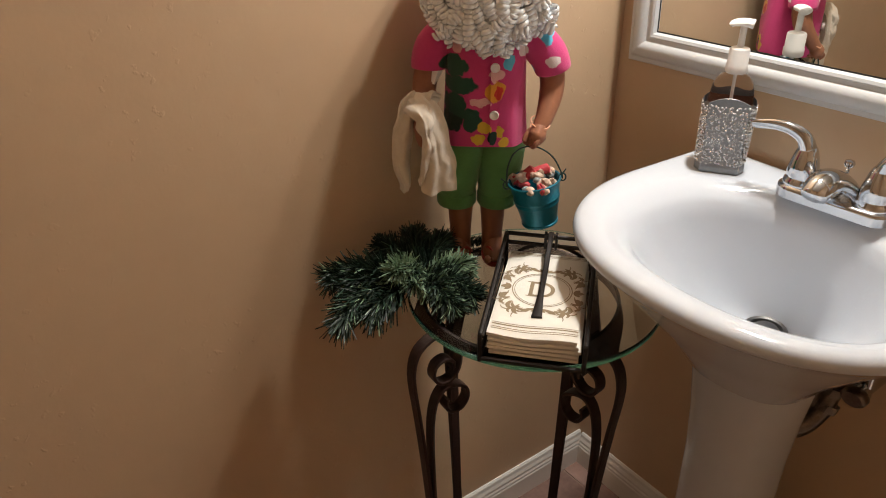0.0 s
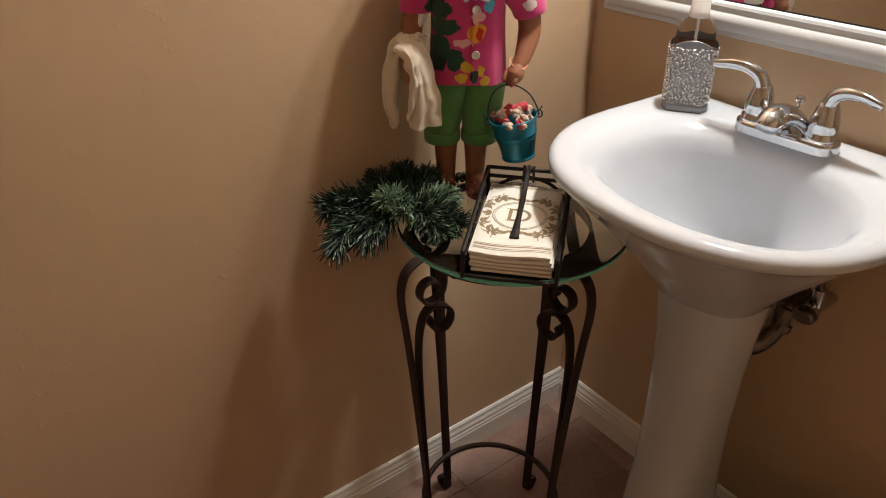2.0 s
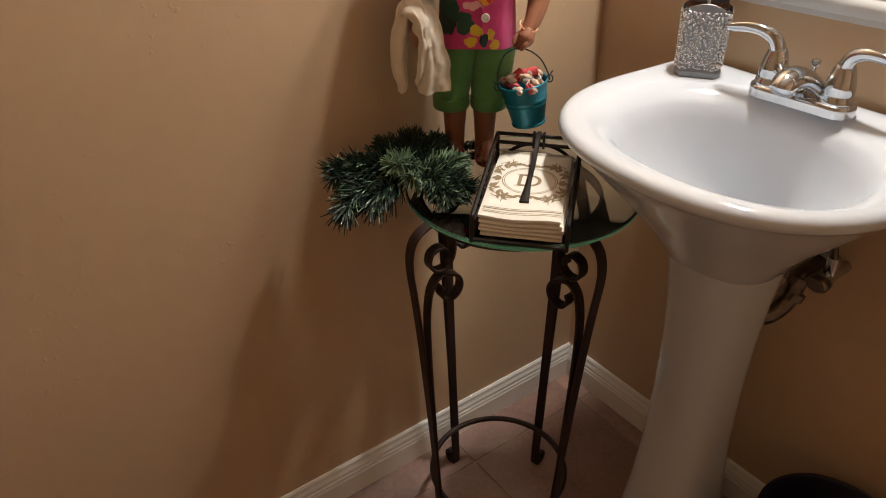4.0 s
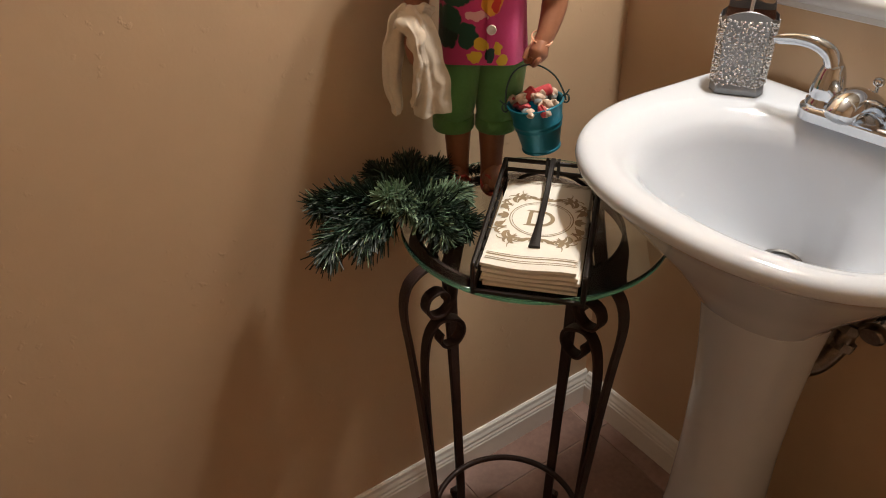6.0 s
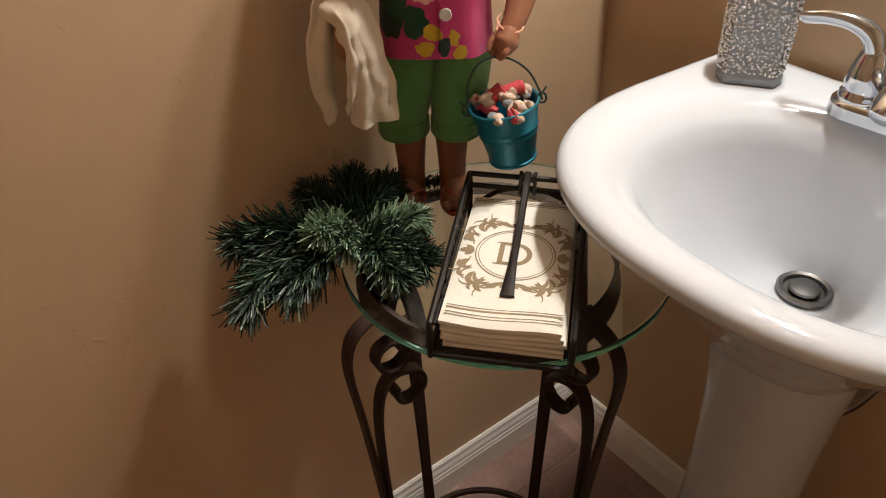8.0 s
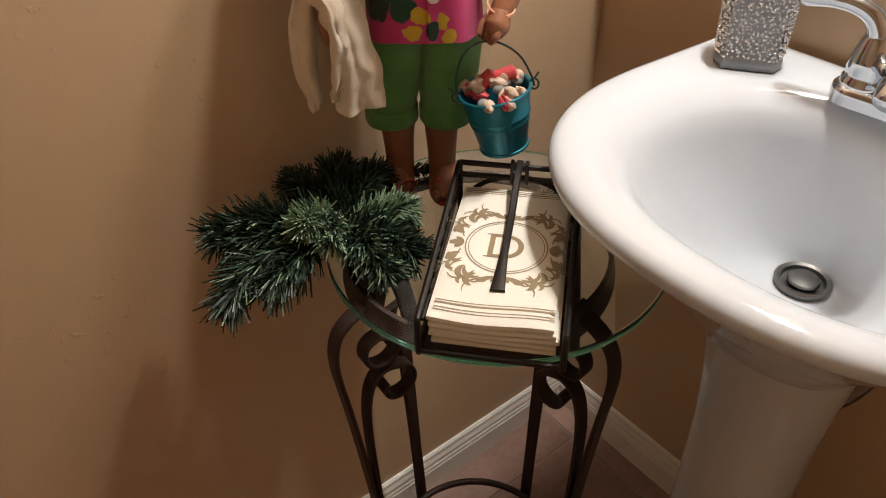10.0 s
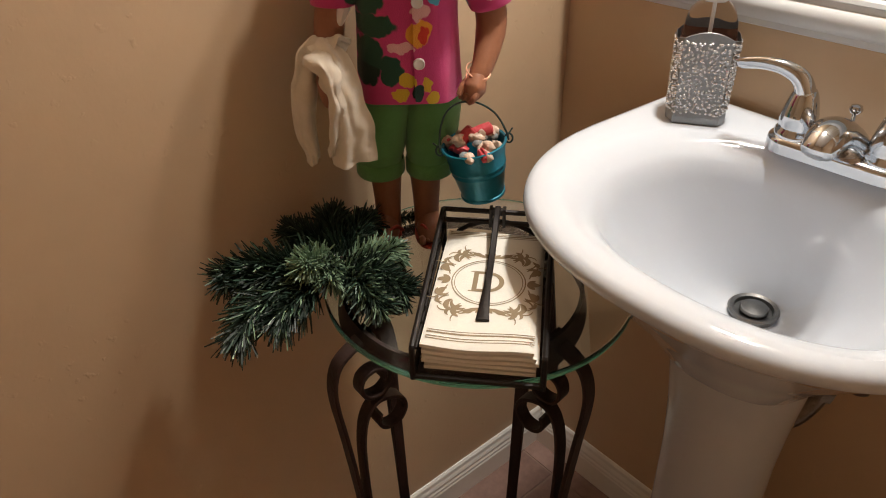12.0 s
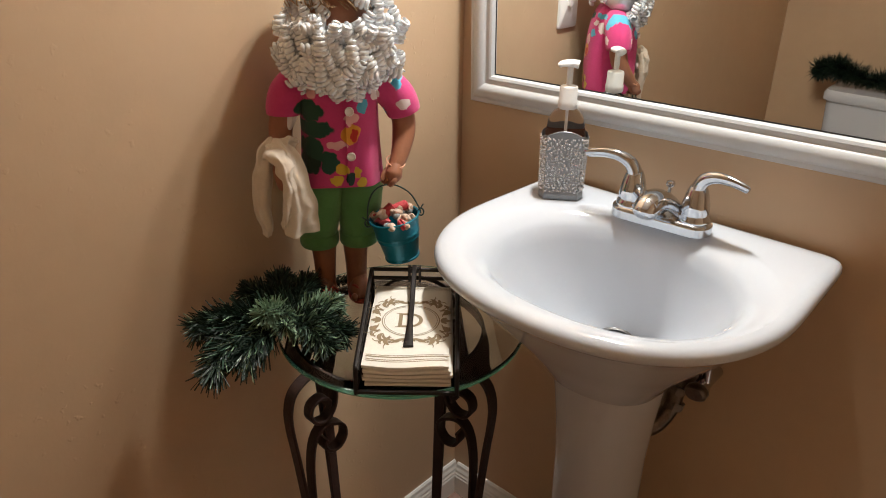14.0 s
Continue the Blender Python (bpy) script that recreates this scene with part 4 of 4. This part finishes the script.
# sleeves and arms
limb([(0.040, 0.0, 0.350), (0.062, -0.002, 0.343), (0.084, -0.004, 0.322), (0.094, -0.005, 0.302), (0.096, -0.005, 0.297)], (0.024, 0.027, 0.0275, 0.026, 0.0235), 2, 20)
limb([(0.086, -0.004, 0.318), (0.094, -0.006, 0.288), (0.093, -0.014, 0.264), (0.084, -0.034, 0.238), (0.076, -0.044, 0.224)], (0.0175, 0.018, 0.017, 0.013, 0.0105), 0)
limb([(0.077, -0.043, 0.228), (0.073, -0.050, 0.216), (0.068, -0.054, 0.208)], (0.0105, 0.0135, 0.009), 0, 12)
for j in range(4):
    limb([(0.076 - 0.005 * j, -0.056 + 0.004 * j, 0.216), (0.071 - 0.004 * j, -0.062 + 0.005 * j, 0.208), (0.067 - 0.003 * j, -0.056 + 0.006 * j, 0.201)], (0.0044, 0.0042, 0.0034), 0, 8)
limb([(0.069, -0.040, 0.224), (0.060, -0.048, 0.218), (0.055, -0.053, 0.209)], (0.0048, 0.0043, 0.0034), 0, 8)
limb([(-0.036, 0.0, 0.352), (-0.055, -0.002, 0.346), (-0.072, -0.006, 0.330), (-0.079, -0.010, 0.310), (-0.080, -0.011, 0.302)], (0.024, 0.027, 0.0275, 0.0265, 0.024), 2, 20)
limb([(-0.075, -0.008, 0.325), (-0.084, -0.012, 0.295), (-0.087, -0.020, 0.272), (-0.088, -0.040, 0.256), (-0.086, -0.054, 0.250)], (0.0175, 0.0175, 0.017, 0.0145, 0.0115), 0)
limb([(-0.088, -0.058, 0.246), (-0.086, -0.074, 0.238), (-0.086, -0.082, 0.226), (-0.087, -0.082, 0.214)], (0.012, 0.014, 0.011, 0.006), 0, 12)
limb([(-0.066, -0.012, 0.318), (-0.070, -0.020, 0.300), (-0.075, -0.024, 0.283)], (0.012, 0.009, 0.004), 5, 8)
# elastic bands round the wrist
for tilt, rise in ((0.3, 0.0), (-0.5, 0.004)):
    s.tube([(0.0775 + 0.0135 * math.cos(a), -0.042 + 0.0125 * math.sin(a), 0.229 + rise + 0.006 * math.sin(a + tilt)) for a in (2 * math.pi * k / 20 for k in range(20))], 0.0010, 6, 7, shut=True)
# neck, head and straw hat
s.loft([oval(0, 0.004, z, r, r) for z, r in ((0.36, 0.022), (0.40, 0.022))], 0)
s.ball((0, 0.002, 0.440), (0.046, 0.048, 0.056), 24, 16, 0)
hat = []
for r, z in ((0.036, 0.482), (0.052, 0.476), (0.060, 0.473), (0.066, 0.471), (0.067, 0.474), (0.058, 0.480), (0.050, 0.486), (0.047, 0.494), (0.042, 0.504), (0.030, 0.511), (0.010, 0.513)):
    hat.append([(r * math.cos(a), 0.004 + r * 0.95 * math.sin(a), z + 0.10 * max(0, r - 0.05) * math.sin(a) * 1.2 + 0.004 * math.sin(3 * a) * (r > 0.055)) for a in (2 * math.pi * k / 40 for k in range(40))])
s.loft(hat, 6)
rs = random.Random(3)
for k in range(60):
    a = math.pi * (1.05 + 0.9 * rs.random())
    r0 = 0.054 + 0.010 * rs.random()
    z0 = 0.472 - 0.0035 + 0.1 * 0.03 * math.sin(a)
    s.tube([(r0 * math.cos(a), 0.004 + r0 * 0.95 * math.sin(a), z0), ((r0 + 0.006) * math.cos(a + 0.1), 0.004 + (r0 + 0.006) * 0.95 * math.sin(a + 0.1), z0 - 0.004 - 0.006 * rs.random()),
            ((r0 + 0.004) * math.cos(a + 0.2), 0.004 + (r0 + 0.004) * 0.95 * math.sin(a + 0.2), z0 - 0.006 - 0.01 * rs.random())], 0.0009, 4, 6)
# glossy ringlets of the beard
rc = random.Random(8)


def ringlet(cx, cy, cz, axis, length, r, ribbon):
    """A rolled curl: a thin ribbon wound round an axis, its ends tapering."""
    axis = Vector(axis).normalized()
    e1 = axis.cross(Vector((0.2, 1, 0.1))).normalized()
    e2 = axis.cross(e1)
    turns = length / (ribbon * 1.9)
    n, ph = max(8, int(turns * 14)), rc.uniform(0, 6.28)
    rings = []
    for k in range(n + 1):
        t = k / n
        a = ph + 2 * math.pi * turns * t
        out = e1 * math.cos(a) + e2 * math.sin(a)
        rr = r * (0.55 + 0.45 * math.sin(math.pi * (0.1 + 0.8 * t)))
        fat = 0.30 + 0.70 * math.sin(math.pi * (0.06 + 0.88 * t)) ** 0.5
        mid = Vector((cx, cy, cz)) + axis * length * (t - 0.5) + out * rr
        rings.append([mid + axis * ribbon * fat * math.cos(b) + out * 0.0024 * fat * math.sin(b) for b in (0.785 * j for j in range(8))])
    s.loft(rings, 3)


for row, (z, half, front, count) in enumerate(((0.342, 0.040, -0.054, 9), (0.356, 0.066, -0.060, 14), (0.371, 0.082, -0.064, 17), (0.388, 0.090, -0.068, 18), (0.405, 0.092, -0.068, 18),
                                               (0.423, 0.090, -0.064, 17), (0.440, 0.084, -0.056, 15), (0.458, 0.080, -0.046, 10), (0.476, 0.076, -0.038, 11))):
    for k in range(count):
        u = (k + 0.5) / count * 2 - 1 + rc.uniform(-0.07, 0.07)
        if row >= 6 and (-0.22 < u < 0.42 or u < -0.62):
            continue
        x = u * half * (0.86 if u < 0 else 1.0)
        y = front * math.sqrt(max(0.05, 1 - 0.85 * u * u)) + rc.uniform(-0.008, 0.004)
        side = rc.random() < 0.3
        ringlet(x - 0.002, y, z + rc.uniform(-0.008, 0.008), (1, rc.uniform(-0.4, 0.4), rc.uniform(-0.8, 0.8)) if side else (0.3 * u + rc.uniform(-0.65, 0.65), rc.uniform(-0.3, 0.2), 1),
                rc.uniform(0.018, 0.036), rc.uniform(0.0056, 0.0088), rc.uniform(0.0031, 0.0040))
for k in range(24):
    u = rc.uniform(-1, 1)
    ringlet(u * 0.07, 0.03 * math.cos(u) + rc.uniform(0, 0.02), rc.uniform(0.38, 0.48), (rc.uniform(-0.4, 0.4), 0.1, 1), 0.028, 0.006, 0.005)
s.ball((0, -0.012, 0.402), (0.072, 0.040, 0.048), 28, 18, 3)
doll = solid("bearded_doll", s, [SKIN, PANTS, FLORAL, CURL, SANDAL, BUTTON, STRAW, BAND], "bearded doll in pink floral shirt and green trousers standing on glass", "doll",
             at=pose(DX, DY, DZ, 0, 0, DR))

# ---- towel over the doll's arm ----
towel = thing("hand_towel", (DX, DY, DZ), DR, "cream fleece towel draped over the doll's arm", "towel")


def drape(points, widths, thick, folds, seed):
    """A hanging strip of cloth along a path, with folds across it."""
    rt = random.Random(seed)
    ph = [rt.uniform(0, 6.28) for _ in range(3)]
    path = smooth_path(points, 11)
    s, rings, n = Shape(), [], 22
    for k, p in enumerate(path):
        t = k / (len(path) - 1)
        d = (path[min(k + 1, len(path) - 1)] - path[max(k - 1, 0)]).normalized()
        side = Vector((1, 0.25, 0))
        side = (side - d * side.dot(d)).normalized()
        up = side.cross(d)
        wd = float(np.interp(t, np.linspace(0, 1, len(widths)), widths))
        ring = []
        for j in range(2 * n):
            q = j / n if j < n else (2 * n - j) / n
            o = 1 if j < n else -1
            wave = folds * (math.sin(q * 6.5 + ph[0] + 2.5 * t) * 0.65 + math.sin(q * 13 + ph[1] - 4 * t) * 0.35) * (0.5 + t)
            edge = math.sin(math.pi * min(1, max(0, q * 0.94 + 0.03))) ** 0.5
            at = p + side * (q - 0.5) * wd
            lump = 0.0032 * noise.noise(at * 55 + Vector((seed, 0, 0))) + 0.0014 * noise.noise(at * 130 + Vector((0, seed, 0)))
            ring.append(at + up * (wave + lump + o * thick * edge) + side * 0.006 * noise.noise(Vector((seed * 3, q * 2, t * 7))))
        rings.append(ring)
    return s.loft(rings)


part("front_fold", drape([(-0.098, -0.028, 0.258), (-0.092, -0.056, 0.270), (-0.078, -0.078, 0.256), (-0.069, -0.085, 0.222), (-0.064, -0.083, 0.182), (-0.065, -0.079, 0.143)],
                         (0.026, 0.035, 0.038, 0.042, 0.047, 0.050), 0.0062, 0.0050, 1), TOWEL, towel)
part("back_fold", drape([(-0.070, -0.036, 0.262), (-0.088, -0.052, 0.271), (-0.105, -0.064, 0.256), (-0.115, -0.068, 0.222), (-0.118, -0.066, 0.178), (-0.114, -0.064, 0.138)],
                        (0.026, 0.034, 0.031, 0.028, 0.025, 0.016), 0.0066, 0.0050, 2), TOWEL, towel)
part("knot_fold", drape([(-0.108, -0.054, 0.252), (-0.095, -0.080, 0.266), (-0.082, -0.094, 0.252), (-0.077, -0.095, 0.222), (-0.083, -0.091, 0.186), (-0.090, -0.083, 0.158)],
                        (0.020, 0.028, 0.024, 0.016, 0.012, 0.008), 0.0070, 0.0030, 3), TOWEL, towel)

# ---- bucket hanging from the doll's hand ----
PU = (0.084, -0.055)
bucket = thing("toy_bucket", (DX + math.cos(radians(DR)) * PU[0] - math.sin(radians(DR)) * PU[1], DY + math.sin(radians(DR)) * PU[0] + math.cos(radians(DR)) * PU[1], DZ + 0.083), DR,
               "small teal metal bucket hanging from the doll's hand", "bucket")
bucket.matrix_basis = bucket.matrix_basis @ pose(0, 0, 0, 0, -10, 0)
s = Shape()
s.lathe([(0.026, 0.0), (0.0272, 0.0), (0.0272, 0.003), (0.0262, 0.0035), (0.0315, 0.032), (0.0325, 0.033), (0.0328, 0.035), (0.0322, 0.037), (0.0330, 0.0395), (0.0342, 0.041), (0.0342, 0.043),
         (0.0335, 0.045), (0.0370, 0.066), (0.0388, 0.067), (0.0392, 0.0688), (0.0380, 0.070), (0.0362, 0.069), (0.0255, 0.004)], 48)
part("pail", s, BUCKET, bucket)
s = Shape()
s.tube(smooth_path([(-0.0405, 0, 0.064), (-0.040, 0, 0.072), (-0.035, 0, 0.094), (-0.024, 0, 0.113), (-0.008, 0, 0.121), (0.012, 0, 0.117), (0.030, 0, 0.100), (0.039, 0, 0.076), (0.0405, 0, 0.064)], 5), 0.0012, 7)
part("bail", s, BUCKET_WIRE, bucket, "thin teal wire handle")
for sx in (-1, 1):
    s = Shape()
    s.tube([(sx * 0.041 + 0.0045 * math.cos(a), 0, 0.066 + 0.006 * math.sin(a)) for a in (2 * math.pi * k / 12 for k in range(12))], 0.0012, 6, shut=True)
    s.tube([(sx * 0.040, 0, 0.070), (sx * 0.047, 0, 0.078)], 0.0010, 6)
    part("ear", s, BUCKET_WIRE, bucket)
fill = thing("bucket_filling", (0, 0, 0), 0, "red and pale sea shells with glass pebbles in bucket", "shells")
fill.matrix_basis = bucket.matrix_basis @ pose(0, 0, 0.055) @ Matrix.Scale(0.86, 4)
rf = random.Random(4)
for k in range(34):
    a, r = rf.uniform(0, 6.28), 0.034 * math.sqrt(rf.random())
    z = 0.004 + 0.012 * (1 - (r / 0.036) ** 2) + rf.uniform(0, 0.006)
    s = Shape()
    kind = k % 4
    if kind == 0:
        s.lathe([(0.002, 0), (0.0075, 0.002), (0.008, 0.006), (0.0065, 0.011), (0.004, 0.016), (0.001, 0.020)], 12)
        s.v = [(x * (1 + 0.08 * math.sin(9 * math.atan2(y, x))), y, z1) for x, y, z1 in s.v]
        part("shell", s, SHELL, fill, at=pose(r * math.cos(a), r * math.sin(a), z, rf.uniform(20, 110), rf.uniform(-60, 60), rf.uniform(0, 360)))
    elif kind == 1:
        s.ball((0, 0, 0), (0.0075, 0.0070, 0.0062), 14, 10)
        part("pebble", s, GLASS_BEAD, fill, at=pose(r * math.cos(a), r * math.sin(a), z))
    else:
        wob = [rf.uniform(0, 6.28) for _ in range(3)]
        s.loft([[(rr * (1.15 + 0.30 * math.sin(2 * t + wob[0] + 260 * z1) + 0.14 * math.sin(5 * t + wob[1])) * (1 + 0.06 * math.cos(7 * t)) * math.cos(t), rr * math.sin(t) * 0.9, z1) for t in (2 * math.pi * j / 18 for j in range(18))]
                for rr, z1 in ((0.002, -0.001), (0.0062, 0.0), (0.0082, 0.004), (0.0068, 0.009), (0.0074, 0.012), (0.0048, 0.016), (0.001, 0.0175))])
        part("shell", s, SHELL if k % 3 == 0 else (SHELL if kind == 2 else CANDY_RED), fill, at=pose(r * math.cos(a), r * math.sin(a), z, rf.uniform(-90, 90), rf.uniform(-90, 90), 0))
for dx, dy, rz, ry in ((-0.010, 0.004, 20, 62), (0.014, 0.010, 8, 82)):
    s = Shape()
    s.lathe([(0.006, -0.014), (0.0088, -0.012), (0.0092, 0.0), (0.0088, 0.012), (0.006, 0.0145), (0.002, 0.015)], 18)
    part("red_roll", s, CANDY_RED, fill, "bright red shell", at=pose(dx, dy, 0.026, 0, ry, rz))

# ---- pine sprig on the glass ----
pine = thing("pine_sprig", (0.127, -0.547, TZ), 0, "artificial green pine sprig lying over the glass edge", "pine sprig")
rp = random.Random(21)


def branch(points, needles, length, spread, pale, droop=0.0, radius=0.003):
    pts = smooth_path([Vector(p) - Vector((0.13, -0.54, TZ)) for p in points], 8)
    s = Shape()
    s.tube(pts, lambda t: radius * (1 - 0.7 * t), 6)
    stem = part("twig", s, TWIG, pine)
    v, f, mi = [], [], []
    count = int(needles * 1.9)
    for k in range(count):
        t = (k + rp.random()) / count
        i = min(int(t * (len(pts) - 1)), len(pts) - 2)
        p = pts[i].lerp(pts[i + 1], t * (len(pts) - 1) - i)
        d = (pts[i + 1] - pts[i]).normalized()
        r = Vector((rp.gauss(0, 1), rp.gauss(0, 1), rp.gauss(0, 1)))
        r = (r - d * r.dot(d)).normalized()
        way = (d * rp.uniform(0.25, 1.25) + r * spread * rp.uniform(0.6, 1.2) + Vector((0, 0, -droop))).normalized()
        ln = length * rp.choice((0.6, 0.9, 1.1, 1.35)) * rp.uniform(0.85, 1.1) * (1 - 0.2 * t)
        wd = rp.uniform(0.0007, 0.0012)
        e1 = way.cross(Vector((rp.random(), rp.random(), rp.random()))).normalized() * wd
        e2 = way.cross(e1).normalized() * wd
        mid = p + way * ln * 0.55 + Vector((0, 0, 0.002 * rp.uniform(-1, 1)))
        tip = p + way * ln + Vector((0, 0, 0.004 * rp.uniform(-1, 1) - droop * 0.004 - 0.10 * ln * rp.random()))
        o = len(v)
        v += [q + (u * g).copy() for q, g in ((p, 1.0), (mid, 1.05), (tip, 0.75)) for u in (e1, e2 - e1 * 0.5, -e1 * 0.5 - e2)]
        for j in range(3):
            f += [(o + j, o + (j + 1) % 3, o + 3 + (j + 1) % 3, o + 3 + j), (o + 3 + j, o + 3 + (j + 1) % 3, o + 6 + (j + 1) % 3, o + 6 + j)]
        f.append((o + 6, o + 7, o + 8))
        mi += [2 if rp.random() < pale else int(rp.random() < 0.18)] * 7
    low = TZ + 0.0006 - TZ
    for q in v:
        wx, wy, wz = q[0] + 0.13, q[1] - 0.54, q[2] + TZ
        if math.hypot(wx - TX, wy - TY) < 0.188 and q[2] < low:
            q[2] = low
        if wx < 0.004:
            q[0] = 0.004 - 0.13
    me = bpy.data.meshes.new("needles")
    me.from_pydata(v, [], f)
    for mt in (NEEDLE, NEEDLE_MID, NEEDLE_PALE):
        me.materials.append(mt)
    me.polygons.foreach_set("material_index", mi)
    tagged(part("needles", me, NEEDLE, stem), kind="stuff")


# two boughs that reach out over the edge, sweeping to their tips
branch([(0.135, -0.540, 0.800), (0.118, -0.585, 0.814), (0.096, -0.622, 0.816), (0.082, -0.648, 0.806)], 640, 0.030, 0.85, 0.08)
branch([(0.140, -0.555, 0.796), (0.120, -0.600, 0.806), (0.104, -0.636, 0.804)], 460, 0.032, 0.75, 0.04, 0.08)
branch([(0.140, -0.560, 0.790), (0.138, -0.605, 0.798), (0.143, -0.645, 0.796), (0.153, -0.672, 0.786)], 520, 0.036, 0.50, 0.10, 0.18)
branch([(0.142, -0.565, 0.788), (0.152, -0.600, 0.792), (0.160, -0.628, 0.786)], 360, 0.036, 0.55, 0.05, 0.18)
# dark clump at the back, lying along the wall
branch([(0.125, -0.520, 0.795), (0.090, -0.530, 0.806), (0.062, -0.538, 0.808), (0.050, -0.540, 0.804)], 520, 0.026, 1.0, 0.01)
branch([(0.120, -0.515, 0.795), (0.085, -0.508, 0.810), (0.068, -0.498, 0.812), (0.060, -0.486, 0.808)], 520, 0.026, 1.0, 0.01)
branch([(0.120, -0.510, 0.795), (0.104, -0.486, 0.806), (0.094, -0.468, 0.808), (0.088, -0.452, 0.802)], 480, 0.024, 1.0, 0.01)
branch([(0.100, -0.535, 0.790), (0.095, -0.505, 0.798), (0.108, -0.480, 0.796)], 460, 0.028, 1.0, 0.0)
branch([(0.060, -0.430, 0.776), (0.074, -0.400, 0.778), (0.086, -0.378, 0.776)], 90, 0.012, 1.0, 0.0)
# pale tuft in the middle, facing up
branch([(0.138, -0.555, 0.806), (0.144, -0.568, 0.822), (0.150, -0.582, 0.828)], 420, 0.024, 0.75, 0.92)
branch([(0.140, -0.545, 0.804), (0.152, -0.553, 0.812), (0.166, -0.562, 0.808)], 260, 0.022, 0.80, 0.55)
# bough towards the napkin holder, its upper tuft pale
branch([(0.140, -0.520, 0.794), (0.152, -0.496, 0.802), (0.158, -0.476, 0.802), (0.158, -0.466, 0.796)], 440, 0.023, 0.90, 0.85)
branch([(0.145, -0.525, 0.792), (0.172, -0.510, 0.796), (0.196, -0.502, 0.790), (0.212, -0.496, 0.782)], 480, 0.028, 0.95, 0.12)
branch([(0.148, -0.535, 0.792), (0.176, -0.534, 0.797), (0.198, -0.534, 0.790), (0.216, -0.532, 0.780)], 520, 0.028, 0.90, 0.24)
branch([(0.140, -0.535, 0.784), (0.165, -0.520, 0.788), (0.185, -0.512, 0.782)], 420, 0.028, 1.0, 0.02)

# ---- toilet seen in the mirror, with a garland on its tank ----
toilet = thing("toilet", (0.455, YB, 0), 0, "white porcelain toilet with closed tank lid", "toilet")
s = Shape()
s.loft([[(px, 0.1 + py, z) for px, py in rounded(wd, dp, 0.03, 6)] for wd, dp, z in ((0.38, 0.16, 0.39), (0.40, 0.17, 0.41), (0.43, 0.185, 0.72), (0.43, 0.185, 0.735))])
part("tank", s, PORCELAIN, toilet)
s = Shape()
s.loft([[(px, 0.1 + py, z) for px, py in rounded(wd, dp, 0.03, 6)] for wd, dp, z in ((0.44, 0.196, 0.736), (0.452, 0.20, 0.74), (0.452, 0.20, 0.762), (0.44, 0.19, 0.772))])
part("tank_lid", s, PORCELAIN, toilet)
s = Shape()
s.loft([[(wx * math.cos(a), cy + wy * math.sin(a), z) for a in (2 * math.pi * k / 40 for k in range(40))] for wx, wy, cy, z in
        ((0.11, 0.20, 0.30, 0.0), (0.105, 0.19, 0.30, 0.05), (0.10, 0.17, 0.31, 0.18), (0.14, 0.21, 0.37, 0.28), (0.18, 0.24, 0.42, 0.36), (0.185, 0.245, 0.425, 0.395))])
part("bowl", s, PORCELAIN, toilet)
s = Shape()
s.loft([[(wx * math.cos(a), 0.425 + wy * math.sin(a), z) for a in (2 * math.pi * k / 40 for k in range(40))] for wx, wy, z in ((0.185, 0.245, 0.396), (0.19, 0.25, 0.402), (0.19, 0.25, 0.425), (0.18, 0.24, 0.432))])
part("seat_lid", s, PUMP, toilet)
garland = thing("tank_garland", (0.40, YB + 0.10, 0.772), 0, "dark pine garland with red berries on toilet tank", "garland")
s = Shape()
way = smooth_path([(-0.215, 0.02, 0.040), (-0.19, 0.02, 0.055), (-0.15, 0.03, 0.062), (-0.13, 0.03, 0.050), (-0.04, 0.0, 0.03), (0.06, 0.02, 0.035), (0.15, 0.0, 0.03), (0.22, 0.01, 0.03)], 8)
s.tube(way, 0.005, 6)
part("twig", s, TWIG, garland)
v, f = [], []
for k in range(5200):
    p = way[rp.randrange(len(way))]
    d = Vector((rp.gauss(0, 1), rp.gauss(0, 1), rp.gauss(0, 1))).normalized()
    tip = p + d * rp.uniform(0.02, 0.058)
    tip.z = max(tip.z, 0.001)
    e = d.cross(Vector((0.3, 0.5, 1))).normalized() * 0.0032
    o = len(v)
    v += [p + e, p - e, tip]
    f.append((o, o + 1, o + 2))
me = bpy.data.meshes.new("needles")
me.from_pydata(v, [], f)
me.materials.append(NEEDLE)
tagged(part("needles", me, NEEDLE, garland), kind="stuff")
for x, y, z in ((0.03, 0.05, 0.06), (0.045, 0.045, 0.075), (0.02, 0.04, 0.08), (0.19, 0.04, 0.06)):
    s = Shape()
    s.ball((x, y, z), 0.011, 12, 8)
    part("berry", s, CANDY_RED, garland, "red berry")

# ---- floor tiles ----
s = Shape()
SIZE, GAP = 0.330, 0.0045
s.loft([[(px, py, z) for px, py in rounded(SIZE - GAP - 2 * g, SIZE - GAP - 2 * g, 0.003, 2)] for g, z in ((0.0, -0.0028), (0.0, -0.0008), (0.0014, 0.0))], caps=(False, True))
tile_me = s.data("tile", TILE)
for i in range(-1, 6):
    for j in range(-7, 2):
        x, y = 0.102 + SIZE * (i + 0.5), -0.387 + SIZE * (j + 0.5)
        if -0.17 < x < X1 + 0.17 and YB - 0.17 < y < 0.17:
            ob = part("tile", tile_me, TILE, floor, at=pose(x, y, 0, 0, 0, 90 * ((i * 3 + j) % 4)))
